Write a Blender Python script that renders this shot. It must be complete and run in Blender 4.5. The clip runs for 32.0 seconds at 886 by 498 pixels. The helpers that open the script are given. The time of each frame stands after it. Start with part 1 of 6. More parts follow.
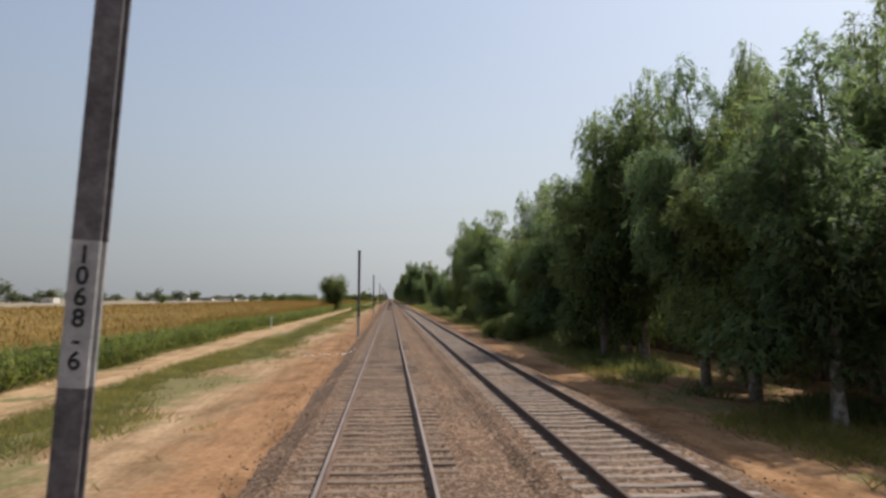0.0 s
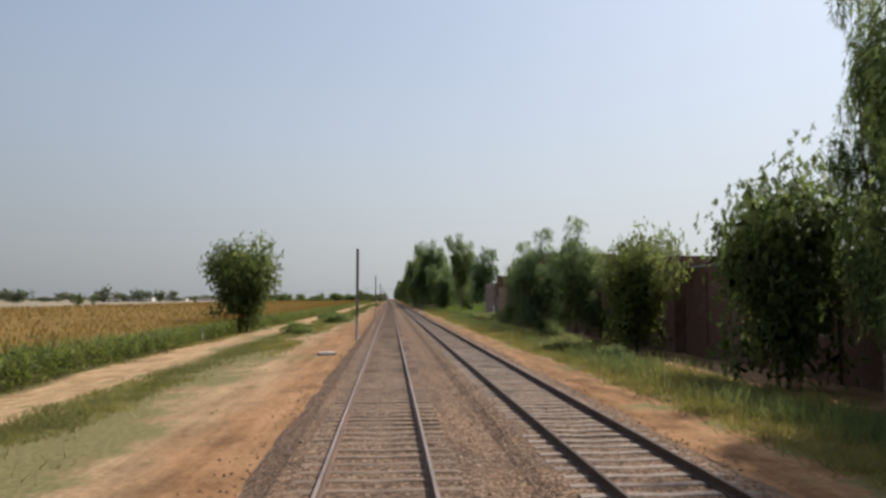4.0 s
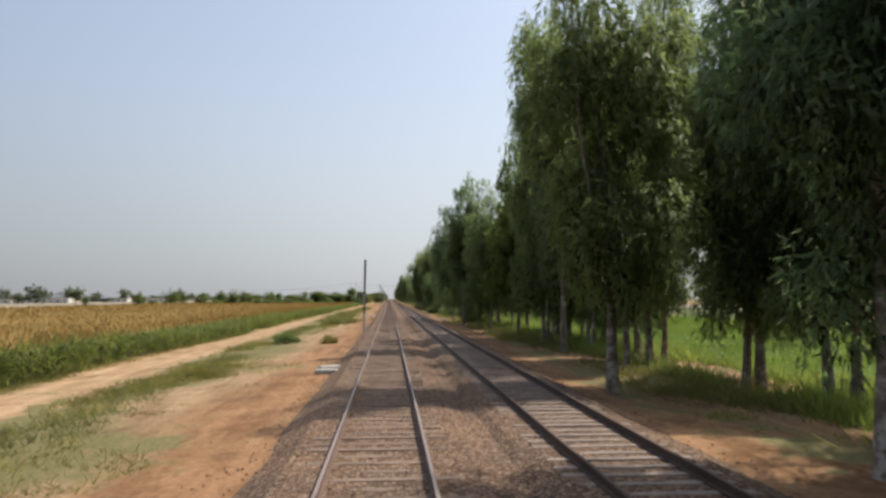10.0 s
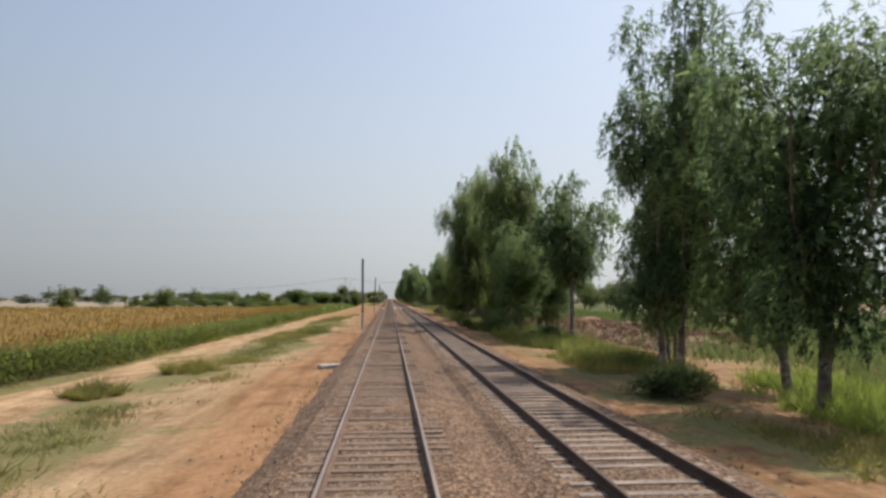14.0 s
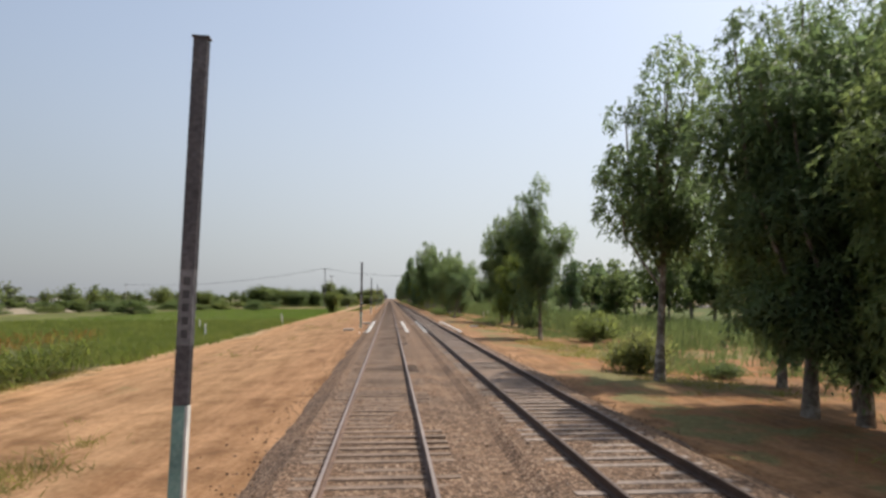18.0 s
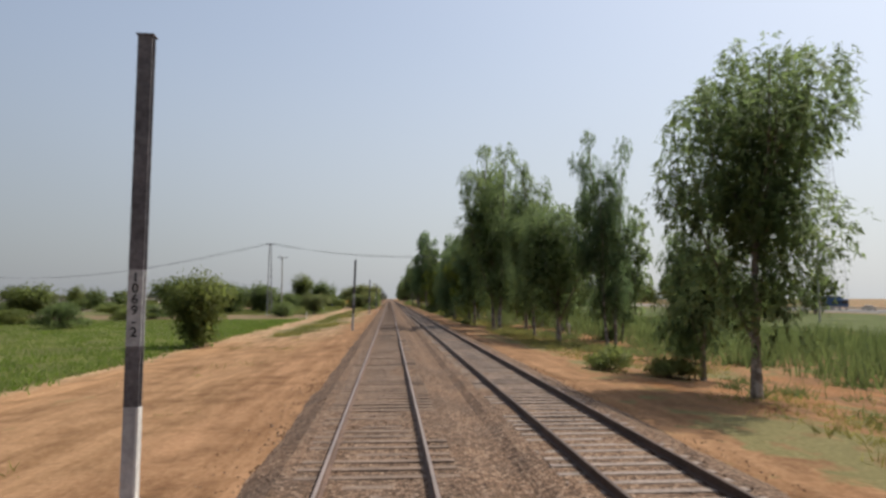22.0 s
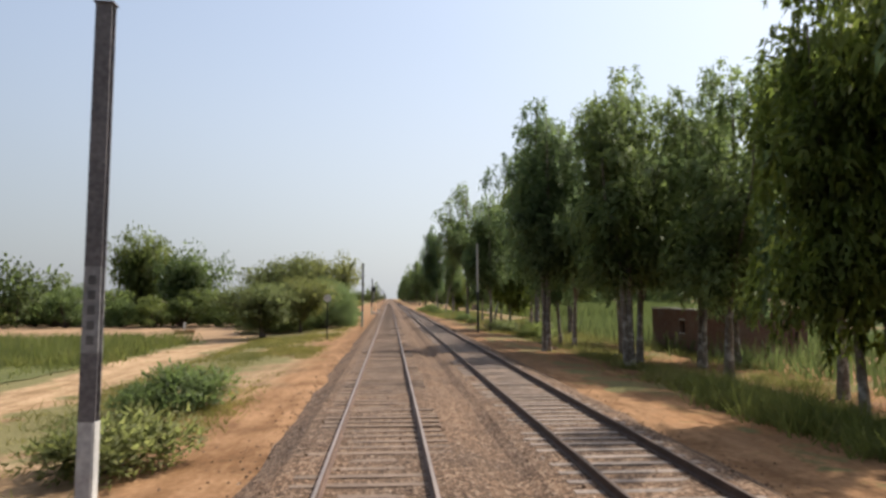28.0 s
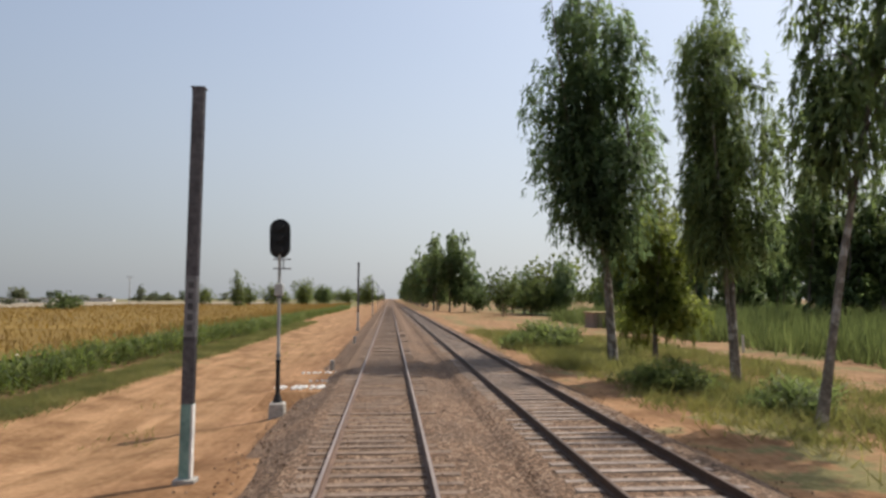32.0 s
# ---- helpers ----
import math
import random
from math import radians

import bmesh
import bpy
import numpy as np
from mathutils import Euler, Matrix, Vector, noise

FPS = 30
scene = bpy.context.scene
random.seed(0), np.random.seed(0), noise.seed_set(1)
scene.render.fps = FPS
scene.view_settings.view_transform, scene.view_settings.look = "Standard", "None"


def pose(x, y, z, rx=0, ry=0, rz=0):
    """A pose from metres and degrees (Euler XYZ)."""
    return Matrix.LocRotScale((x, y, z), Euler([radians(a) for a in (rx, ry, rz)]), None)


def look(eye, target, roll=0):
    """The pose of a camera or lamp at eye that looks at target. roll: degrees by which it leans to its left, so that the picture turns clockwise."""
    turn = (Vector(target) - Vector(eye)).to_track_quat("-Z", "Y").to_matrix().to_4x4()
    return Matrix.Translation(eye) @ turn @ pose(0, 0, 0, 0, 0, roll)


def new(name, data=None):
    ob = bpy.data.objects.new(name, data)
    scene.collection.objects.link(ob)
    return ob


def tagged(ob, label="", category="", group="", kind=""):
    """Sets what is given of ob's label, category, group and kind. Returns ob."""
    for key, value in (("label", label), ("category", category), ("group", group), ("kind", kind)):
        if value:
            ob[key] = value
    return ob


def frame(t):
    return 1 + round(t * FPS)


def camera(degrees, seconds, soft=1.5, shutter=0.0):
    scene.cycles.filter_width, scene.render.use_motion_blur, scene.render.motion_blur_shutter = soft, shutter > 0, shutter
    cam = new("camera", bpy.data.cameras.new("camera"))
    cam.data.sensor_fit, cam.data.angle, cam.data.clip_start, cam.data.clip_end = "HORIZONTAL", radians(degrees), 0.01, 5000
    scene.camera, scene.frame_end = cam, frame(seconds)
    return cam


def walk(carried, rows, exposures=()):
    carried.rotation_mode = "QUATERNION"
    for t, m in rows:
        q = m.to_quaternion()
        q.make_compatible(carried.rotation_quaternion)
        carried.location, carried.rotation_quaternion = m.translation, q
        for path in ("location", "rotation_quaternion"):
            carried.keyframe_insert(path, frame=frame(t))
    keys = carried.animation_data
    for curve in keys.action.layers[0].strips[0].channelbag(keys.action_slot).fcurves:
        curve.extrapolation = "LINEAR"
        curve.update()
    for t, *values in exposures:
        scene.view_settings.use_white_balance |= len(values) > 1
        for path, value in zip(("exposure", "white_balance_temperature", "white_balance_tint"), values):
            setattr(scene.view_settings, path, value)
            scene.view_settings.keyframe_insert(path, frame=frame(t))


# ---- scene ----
# ---- the camera and its ride ----
SPEED = 33.333
EYE_X, EYE_Z = 0.18, 2.78
cam = camera(65.03, 32.0, soft=2.85, shutter=0.05)
PATH = [
    # seconds, pitch up, roll, yaw
    (0.0, 4.03, 0.0, -4.37),
    (4.5, 4.03, 0.0, -4.37),
    (9.0, 4.03, 0.0, -4.37),
    (15.0, 4.03, 0.0, -4.37),
    (20.0, 4.03, 0.0, -4.37),
    (26.0, 4.03, 0.0, -4.37),
    (32.0, 4.03, 0.0, -4.37),
]
walk(cam, [(t, pose(EYE_X, SPEED * t, EYE_Z, 90 + p, r, w)) for t, p, r, w in PATH],
     exposures=[(0.0, 0.13), (9.0, 0.15), (10.0, 0.38), (11.0, 0.47), (12.0, 0.55), (13.0, 0.43), (14.0, 0.25), (15.0, 0.19), (17.0, 0.23), (18.0, 0.33), (19.0, 0.13), (23.0, 0.13), (24.0, 0.38), (26.0, 0.38), (28.5, 0.55), (29.0, 0.58), (30.0, 0.63), (31.0, 0.36), (32.0, 0.24)])

# ---- sky and sun ----
SUN_UP, SUN_EAST = radians(55), radians(58)      # height; turn from straight ahead to the right
world = bpy.data.worlds.new("world")
scene.world = world
world.use_nodes = True
wn = world.node_tree.nodes
sky = wn.new("ShaderNodeTexSky")
sky.sky_type, sky.sun_disc = "NISHITA", False
sky.sun_elevation, sky.sun_rotation = SUN_UP, SUN_EAST
sky.air_density, sky.dust_density, sky.ozone_density = 1.0, 2.3, 1.7
# dusty air over the plain: thicker low down, paler towards the sun
way = wn.new("ShaderNodeTexCoord")
axes = wn.new("ShaderNodeSeparateXYZ")
world.node_tree.links.new(way.outputs["Generated"], axes.inputs[0])
low = wn.new("ShaderNodeMapRange")
low.inputs["From Min"].default_value, low.inputs["From Max"].default_value = 0.0, 0.45
low.inputs["To Min"].default_value, low.inputs["To Max"].default_value = 0.86, 0.36
low.interpolation_type = "SMOOTHSTEP"
world.node_tree.links.new(axes.outputs["Z"], low.inputs["Value"])
to_sun = Vector((math.sin(SUN_EAST) * math.cos(SUN_UP), math.cos(SUN_EAST) * math.cos(SUN_UP), math.sin(SUN_UP)))
toward = wn.new("ShaderNodeVectorMath")
toward.operation = "DOT_PRODUCT"
toward.inputs[1].default_value = to_sun
world.node_tree.links.new(way.outputs["Generated"], toward.inputs[0])
dust = wn.new("ShaderNodeValToRGB")
glow = dust.color_ramp.elements
for at, tone in ((0.0, 0.15), (0.2, 0.198), (0.38, 0.258), (0.6, 0.325), (0.86, 0.43), (0.95, 0.64), (1.0, 0.95)):
    el = glow[0] if at == 0 else glow[-1] if at == 1 else glow.new(at)
    el.position, el.color = at, (tone * (0.95 + 0.04 * at), tone * (1.01 + 0.005 * at), tone * (1.085 - 0.065 * at), 1)
world.node_tree.links.new(toward.outputs["Value"], dust.inputs["Fac"])
lift = wn.new("ShaderNodeVectorMath")
lift.operation = "SCALE"
lift.inputs["Scale"].default_value = 14.5
world.node_tree.links.new(dust.outputs["Color"], lift.inputs[0])
haze = wn.new("ShaderNodeMix")
haze.data_type = "RGBA"
world.node_tree.links.new(low.outputs[0], haze.inputs["Factor"])
world.node_tree.links.new(lift.outputs[0], haze.inputs["B"])
world.node_tree.links.new(sky.outputs["Color"], haze.inputs["A"])
wn["Background"].inputs["Strength"].default_value = 0.135
world.node_tree.links.new(haze.outputs["Result"], wn["Background"].inputs["Color"])
sun_lamp = bpy.data.lights.new("sun", "SUN")
sun_lamp.energy, sun_lamp.angle, sun_lamp.color = 3.9, radians(1.0), (1.0, 0.94, 0.85)
sun = new("sun", sun_lamp)
sun.matrix_world = look((0, 500, 60), Vector((0, 500, 60)) - to_sun)


# ---- materials ----
def material(name, rough=0.8, metal=0.0, spec=0.3):
    m = bpy.data.materials.new(name)
    m.use_nodes = True
    b = m.node_tree.nodes["Principled BSDF"]
    b.inputs["Roughness"].default_value, b.inputs["Metallic"].default_value = rough, metal
    b.inputs["Specular IOR Level"].default_value = spec
    return m, m.node_tree.nodes, m.node_tree.links, b


def noise_node(nodes, links, scale, detail=6, vector=None, rough=0.6):
    n = nodes.new("ShaderNodeTexNoise")
    n.inputs["Scale"].default_value, n.inputs["Detail"].default_value = scale, detail
    n.inputs["Roughness"].default_value = rough
    if vector is not None:
        links.new(vector, n.inputs["Vector"])
    return n


def ramp(nodes, links, source, stops):
    r = nodes.new("ShaderNodeValToRGB")
    e = r.color_ramp.elements
    while len(e) < len(stops):
        e.new(0.5)
    for el, (p, c) in zip(e, stops):
        el.position, el.color = p, (*c, 1)
    links.new(source, r.inputs["Fac"])
    return r


def blend(nodes, links, fac, a, b, mode="MIX"):
    x = nodes.new("ShaderNodeMix")
    x.data_type, x.blend_type = "RGBA", mode
    for sock, v in ((x.inputs["Factor"], fac), (x.inputs["A"], a), (x.inputs["B"], b)):
        if isinstance(v, (int, float)):
            sock.default_value = v
        elif isinstance(v, tuple):
            sock.default_value = (*v, 1)
        else:
            links.new(v, sock)
    return x.outputs["Result"]


def bump(nodes, links, height, bsdf, strength=0.4, distance=0.02):
    b = nodes.new("ShaderNodeBump")
    b.inputs["Strength"].default_value, b.inputs["Distance"].default_value = strength, distance
    links.new(height, b.inputs["Height"])
    links.new(b.outputs["Normal"], bsdf.inputs["Normal"])


def position(nodes):
    return nodes.new("ShaderNodeNewGeometry").outputs["Position"]


def speckled(name, dark, light, fine=9.0, coarse=0.7, rough=0.85, metal=0.0, spec=0.3, relief=0.4, depth=0.02, worn=None):
    """A surface with grain and larger stains between two colours."""
    m, n, l, b = material(name, rough, metal, spec)
    p = position(n)
    a, c = noise_node(n, l, fine, 8, p), noise_node(n, l, coarse, 4, p)
    mid = tuple((u + v) / 2 for u, v in zip(dark, light))
    grain = ramp(n, l, a.outputs["Fac"], [(0.3, dark), (0.5, mid), (0.7, light)])
    stain = ramp(n, l, c.outputs["Fac"], [(0.35, (0.72, 0.72, 0.72)), (0.65, (1.12, 1.1, 1.08))])
    col = blend(n, l, 1.0, grain.outputs["Color"], stain.outputs["Color"], "MULTIPLY")
    if worn:
        w = noise_node(n, l, coarse * 2.3, 7, p)
        f = ramp(n, l, w.outputs["Fac"], [(0.52, (0, 0, 0)), (0.62, (1, 1, 1))])
        col = blend(n, l, f.outputs["Color"], col, worn)
    l.new(col, b.inputs["Base Color"])
    bump(n, l, a.outputs["Fac"], b, relief, depth)
    return m


def leafy(name, dark, light, young, shine=0.3):
    """Leaves: a slight tone of its own for each leaf, sprays and plants that differ more; thin enough to let light through."""
    m, n, l, b = material(name, 0.55, 0.0, shine)
    g = n.new("ShaderNodeNewGeometry")
    o = n.new("ShaderNodeObjectInfo")
    spray = noise_node(n, l, 0.55, 3, g.outputs["Position"])
    mixed = n.new("ShaderNodeMath")
    mixed.operation = "MULTIPLY_ADD"
    mixed.inputs[1].default_value = 0.38
    l.new(g.outputs["Random Per Island"], mixed.inputs[0])
    patch = n.new("ShaderNodeMapRange")
    patch.inputs["From Min"].default_value, patch.inputs["From Max"].default_value, patch.inputs["To Max"].default_value = 0.36, 0.68, 0.62
    l.new(spray.outputs["Fac"], patch.inputs["Value"])
    l.new(patch.outputs[0], mixed.inputs[2])
    r = ramp(n, l, mixed.outputs[0], [(0.0, dark), (0.6, light), (1.0, young)])
    tint = ramp(n, l, o.outputs["Random"], [(0.0, (0.85, 0.92, 0.97)), (1.0, (1.18, 1.1, 0.9))])
    col = blend(n, l, 1.0, r.outputs["Color"], tint.outputs["Color"], "MULTIPLY")
    l.new(col, b.inputs["Base Color"])
    t = n.new("ShaderNodeBsdfTranslucent")
    thin = blend(n, l, 1.0, col, (1.32, 1.34, 1.12), "MULTIPLY")
    l.new(thin, t.inputs["Color"])
    mix = n.new("ShaderNodeMixShader")
    mix.inputs["Fac"].default_value = 0.6
    l.new(b.outputs["BSDF"], mix.inputs[1])
    l.new(t.outputs["BSDF"], mix.inputs[2])
    l.new(mix.outputs["Shader"], n["Material Output"].inputs["Surface"])
    return m


def ground_material():
    """Bare silt by the line, a wheel-worn track, rough grass and weedy soil farther out."""
    m, n, l, b = material("ground_soil", 0.95, 0, 0.15)
    p = position(n)
    sep = n.new("ShaderNodeSeparateXYZ")
    l.new(p, sep.inputs[0])
    big, mid, fine = noise_node(n, l, 0.09, 5, p), noise_node(n, l, 0.55, 6, p, 0.65), noise_node(n, l, 7.0, 8, p, 0.7)
    stretch = n.new("ShaderNodeVectorMath")
    stretch.operation = "MULTIPLY"
    stretch.inputs[1].default_value = (1.6, 0.16, 1)
    l.new(p, stretch.inputs[0])
    ruts = noise_node(n, l, 1.0, 5, stretch.outputs[0])
    sand = ramp(n, l, fine.outputs["Fac"], [(0.3, (0.215, 0.132, 0.072)), (0.5, (0.312, 0.206, 0.118)), (0.72, (0.42, 0.30, 0.188))])
    pale = ramp(n, l, ruts.outputs["Fac"], [(0.34, (0.78, 0.74, 0.68)), (0.5, (1, 1, 1)), (0.64, (1.22, 1.23, 1.26))])
    sandy = blend(n, l, 1.0, sand.outputs["Color"], pale.outputs["Color"], "MULTIPLY")
    clod = ramp(n, l, mid.outputs["Fac"], [(0.34, (0.62, 0.58, 0.52)), (0.48, (0.95, 0.94, 0.92)), (0.66, (1.16, 1.17, 1.18))])
    sandy = blend(n, l, 1.0, sandy, clod.outputs["Color"], "MULTIPLY")
    red = blend(n, l, 1.0, sandy, (0.80, 0.66, 0.57), "MULTIPLY")
    grass = ramp(n, l, fine.outputs["Fac"], [(0.3, (0.098, 0.090, 0.036)), (0.55, (0.172, 0.148, 0.062)), (0.75, (0.28, 0.218, 0.112))])
    # side of the line: x with a ragged edge
    rag = n.new("ShaderNodeMath")
    rag.operation = "MULTIPLY_ADD"
    rag.inputs[1].default_value, rag.inputs[2].default_value = 5.0, -2.5
    l.new(mid.outputs["Fac"], rag.inputs[0])
    slow = noise_node(n, l, 0.035, 2, p)
    wander = n.new("ShaderNodeMath")
    wander.operation = "MULTIPLY_ADD"
    wander.inputs[1].default_value, wander.inputs[2].default_value = 6.0, -3.0
    l.new(slow.outputs["Fac"], wander.inputs[0])
    both = n.new("ShaderNodeMath")
    l.new(rag.outputs[0], both.inputs[0])
    l.new(wander.outputs[0], both.inputs[1])
    x = n.new("ShaderNodeMath")
    l.new(sep.outputs["X"], x.inputs[0])
    l.new(both.outputs[0], x.inputs[1])
    span = n.new("ShaderNodeMapRange")
    span.inputs["From Min"].default_value, span.inputs["From Max"].default_value = -40, 40
    l.new(x.outputs[0], span.inputs["Value"])

    def at(v):
        return (v + 40) / 80
    g0, half, none, full = (1, 1, 1), (0.5, 0.5, 0.5), (0.12, 0.12, 0.12), (0.85, 0.85, 0.85)
    cover = ramp(n, l, span.outputs[0], [(at(-17.2), g0), (at(-15.4), none), (at(-12.6), (0.2, 0.2, 0.2)), (at(-10.6), (0.9, 0.9, 0.9)),
                                         (at(-8.0), (0.6, 0.6, 0.6)), (at(-5.6), (0.25, 0.25, 0.25)), (at(-3), (0, 0, 0)),
                                         (at(8), (0.05, 0.05, 0.05)), (at(9.5), half), (at(13), (0.3, 0.3, 0.3)),
                                         (at(19), (0.26, 0.26, 0.26)), (at(24), (0.4, 0.4, 0.4))])
    patch = n.new("ShaderNodeMath")
    patch.operation = "ADD"
    l.new(big.outputs["Fac"], patch.inputs[0])
    l.new(mid.outputs["Fac"], patch.inputs[1])
    thr = n.new("ShaderNodeMath")
    thr.operation = "MULTIPLY_ADD"
    thr.inputs[1].default_value, thr.inputs[2].default_value = 2.0, -2.0
    l.new(patch.outputs[0], thr.inputs[0])
    lift = n.new("ShaderNodeMath")
    lift.operation = "ADD"
    l.new(cover.outputs["Color"], lift.inputs[0])
    l.new(thr.outputs[0], lift.inputs[1])
    along = n.new("ShaderNodeMapRange")
    along.inputs["From Min"].default_value, along.inputs["From Max"].default_value = 0, 1200
    l.new(sep.outputs["Y"], along.inputs["Value"])
    trod = ramp(n, l, along.outputs[0], [(0.495, (0, 0, 0)), (0.515, (1, 1, 1)), (0.655, (1, 1, 1)), (0.68, (0, 0, 0)), (0.882, (0, 0, 0)), (0.893, (1, 1, 1))])
    verge = ramp(n, l, span.outputs[0], [(at(-15.8), (0, 0, 0)), (at(-14.6), (1, 1, 1)), (at(-2), (1, 1, 1)), (at(2), (0, 0, 0))])
    bare = blend(n, l, 1.0, trod.outputs["Color"], verge.outputs["Color"], "MULTIPLY")
    worn = n.new("ShaderNodeMath")
    worn.operation = "MULTIPLY_ADD"
    worn.inputs[1].default_value = -0.75
    l.new(bare, worn.inputs[0])
    l.new(lift.outputs[0], worn.inputs[2])
    edge = ramp(n, l, worn.outputs[0], [(0.38, (0, 0, 0)), (0.62, (1, 1, 1))])
    near = ramp(n, l, span.outputs[0], [(at(-6), (0, 0, 0)), (at(-4.4), (1, 1, 1)), (at(-2), (1, 1, 1)), (at(7), (1, 1, 1)), (at(10), (0.6, 0.6, 0.6)), (at(24), (0.5, 0.5, 0.5))])
    road = ramp(n, l, span.outputs[0], [(at(-16.6), (1, 1, 1)), (at(-15.2), (1.16, 1.15, 1.13)), (at(-12.8), (1.16, 1.15, 1.13)), (at(-11.6), (1, 1, 1))])
    sandy = blend(n, l, 1.0, sandy, road.outputs["Color"], "MULTIPLY")
    sandy = blend(n, l, bare, sandy, blend(n, l, 1.0, sandy, (0.86, 0.74, 0.64), "MULTIPLY"))
    soil = blend(n, l, near.outputs["Color"], sandy, red)
    strewn = ramp(n, l, along.outputs[0], [(0.46, (0, 0, 0)), (0.50, (1, 1, 1)), (0.86, (1, 1, 1)), (0.90, (0.4, 0.4, 0.4))])
    under = ramp(n, l, span.outputs[0], [(at(7.5), (0, 0, 0)), (at(10.5), (1, 1, 1)), (at(24), (1, 1, 1)), (at(30), (0, 0, 0))])
    spots = ramp(n, l, mid.outputs["Fac"], [(0.40, (0.25, 0.25, 0.25)), (0.56, (1, 1, 1))])
    litter = blend(n, l, 1.0, blend(n, l, 1.0, strewn.outputs["Color"], under.outputs["Color"], "MULTIPLY"), spots.outputs["Color"], "MULTIPLY")
    soil = blend(n, l, litter, soil, blend(n, l, 1.0, soil, (0.84, 0.64, 0.46), "MULTIPLY"))
    col = blend(n, l, edge.outputs["Color"], soil, grass.outputs["Color"])
    l.new(col, b.inputs["Base Color"])
    bump(n, l, fine.outputs["Fac"], b, 0.6, 0.06)
    return m


def stones_material():
    """Crushed stone: each stone its own tone, darker between."""
    m, n, l, b = material("ballast_stone", 0.9, 0, 0.2)
    p = position(n)
    v = n.new("ShaderNodeTexVoronoi")
    v.inputs["Scale"].default_value = 15
    l.new(p, v.inputs["Vector"])
    sep = n.new("ShaderNodeSeparateColor")
    l.new(v.outputs["Color"], sep.inputs[0])
    tone = ramp(n, l, sep.outputs[0], [(0.0, (0.108, 0.066, 0.042)), (0.5, (0.205, 0.134, 0.089)), (0.85, (0.275, 0.190, 0.132)), (1.0, (0.36, 0.268, 0.2))])
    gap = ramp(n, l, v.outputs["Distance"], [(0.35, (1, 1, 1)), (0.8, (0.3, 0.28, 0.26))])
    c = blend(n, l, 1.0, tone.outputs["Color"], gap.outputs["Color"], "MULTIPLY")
    big = noise_node(n, l, 0.35, 4, p)
    st = ramp(n, l, big.outputs["Fac"], [(0.35, (0.82, 0.8, 0.79)), (0.65, (1.18, 1.10, 1.02))])
    l.new(blend(n, l, 1.0, c, st.outputs["Color"], "MULTIPLY"), b.inputs["Base Color"])
    inv = n.new("ShaderNodeMath")
    inv.operation = "SUBTRACT"
    inv.inputs[0].default_value = 1.0
    l.new(v.outputs["Distance"], inv.inputs[1])
    bump(n, l, inv.outputs[0], b, 0.9, 0.04)
    return m


def brick_material(name, a, c, mortar, worn):
    m, n, l, b = material(name, 0.92, 0, 0.15)
    p = position(n)
    sep = n.new("ShaderNodeSeparateXYZ")
    l.new(p, sep.inputs[0])
    add = n.new("ShaderNodeMath")
    l.new(sep.outputs["X"], add.inputs[0])
    l.new(sep.outputs["Y"], add.inputs[1])
    com = n.new("ShaderNodeCombineXYZ")
    l.new(add.outputs[0], com.inputs[0])
    l.new(sep.outputs["Z"], com.inputs[1])
    br = n.new("ShaderNodeTexBrick")
    br.inputs["Scale"].default_value = 1.0
    br.inputs["Brick Width"].default_value, br.inputs["Row Height"].default_value = 0.24, 0.085
    br.inputs["Mortar Size"].default_value = 0.008
    br.inputs["Color1"].default_value, br.inputs["Color2"].default_value, br.inputs["Mortar"].default_value = (*a, 1), (*c, 1), (*mortar, 1)
    l.new(com.outputs[0], br.inputs["Vector"])
    s = noise_node(n, l, 0.5, 7, p)
    f = ramp(n, l, s.outputs["Fac"], [(0.5, (0, 0, 0)), (0.64, (0.8, 0.8, 0.8))])
    l.new(blend(n, l, f.outputs["Color"], br.outputs["Color"], worn), b.inputs["Base Color"])
    bump(n, l, br.outputs["Fac"], b, -0.5, 0.01)
    return m


M_GROUND = ground_material()
M_STONE = stones_material()
M_SLEEPER = speckled("concrete_sleeper", (0.175, 0.135, 0.108), (0.35, 0.283, 0.236), 14, 1.2, 0.9)
M_DUSTYSLEEPER = speckled("dusty_brown_sleeper", (0.145, 0.102, 0.074), (0.25, 0.183, 0.138), 14, 1.2, 0.9)
M_RAIL = speckled("rusty_rail", (0.105, 0.064, 0.046), (0.20, 0.130, 0.098), 20, 1.0, 0.8, 0.1, 0.3)
M_DARKRAIL = speckled("dark_rusty_rail", (0.055, 0.034, 0.025), (0.115, 0.072, 0.052), 20, 1.0, 0.75, 0.2, 0.3)
M_RAILTOP = speckled("worn_rail_head", (0.19, 0.145, 0.12), (0.31, 0.245, 0.21), 30, 0.5, 0.5, 0.25, 0.5, 0.05)
M_DULLTOP = speckled("dull_rail_head", (0.075, 0.05, 0.038), (0.13, 0.09, 0.07), 30, 0.5, 0.6, 0.4, 0.4, 0.05)
M_POLE = speckled("weathered_steel_pole", (0.10, 0.09, 0.095), (0.19, 0.175, 0.18), 12, 1.5, 0.75, 0.3)
M_POLEGREY = speckled("faded_grey_paint", (0.32, 0.31, 0.31), (0.50, 0.49, 0.48), 9, 2.0, 0.85)
M_WHITE = speckled("chalky_white_paint", (0.58, 0.56, 0.52), (0.80, 0.78, 0.74), 14, 1.6, 0.9)
M_TEAL = speckled("pale_teal_paint", (0.16, 0.30, 0.27), (0.30, 0.45, 0.40), 12, 2.0, 0.85)
M_BLACK = speckled("black_paint", (0.012, 0.012, 0.013), (0.03, 0.03, 0.03), 15, 2, 0.6)
M_SILVER = speckled("aluminium_paint", (0.40, 0.40, 0.38), (0.58, 0.57, 0.54), 12, 2.5, 0.6, 0.3)
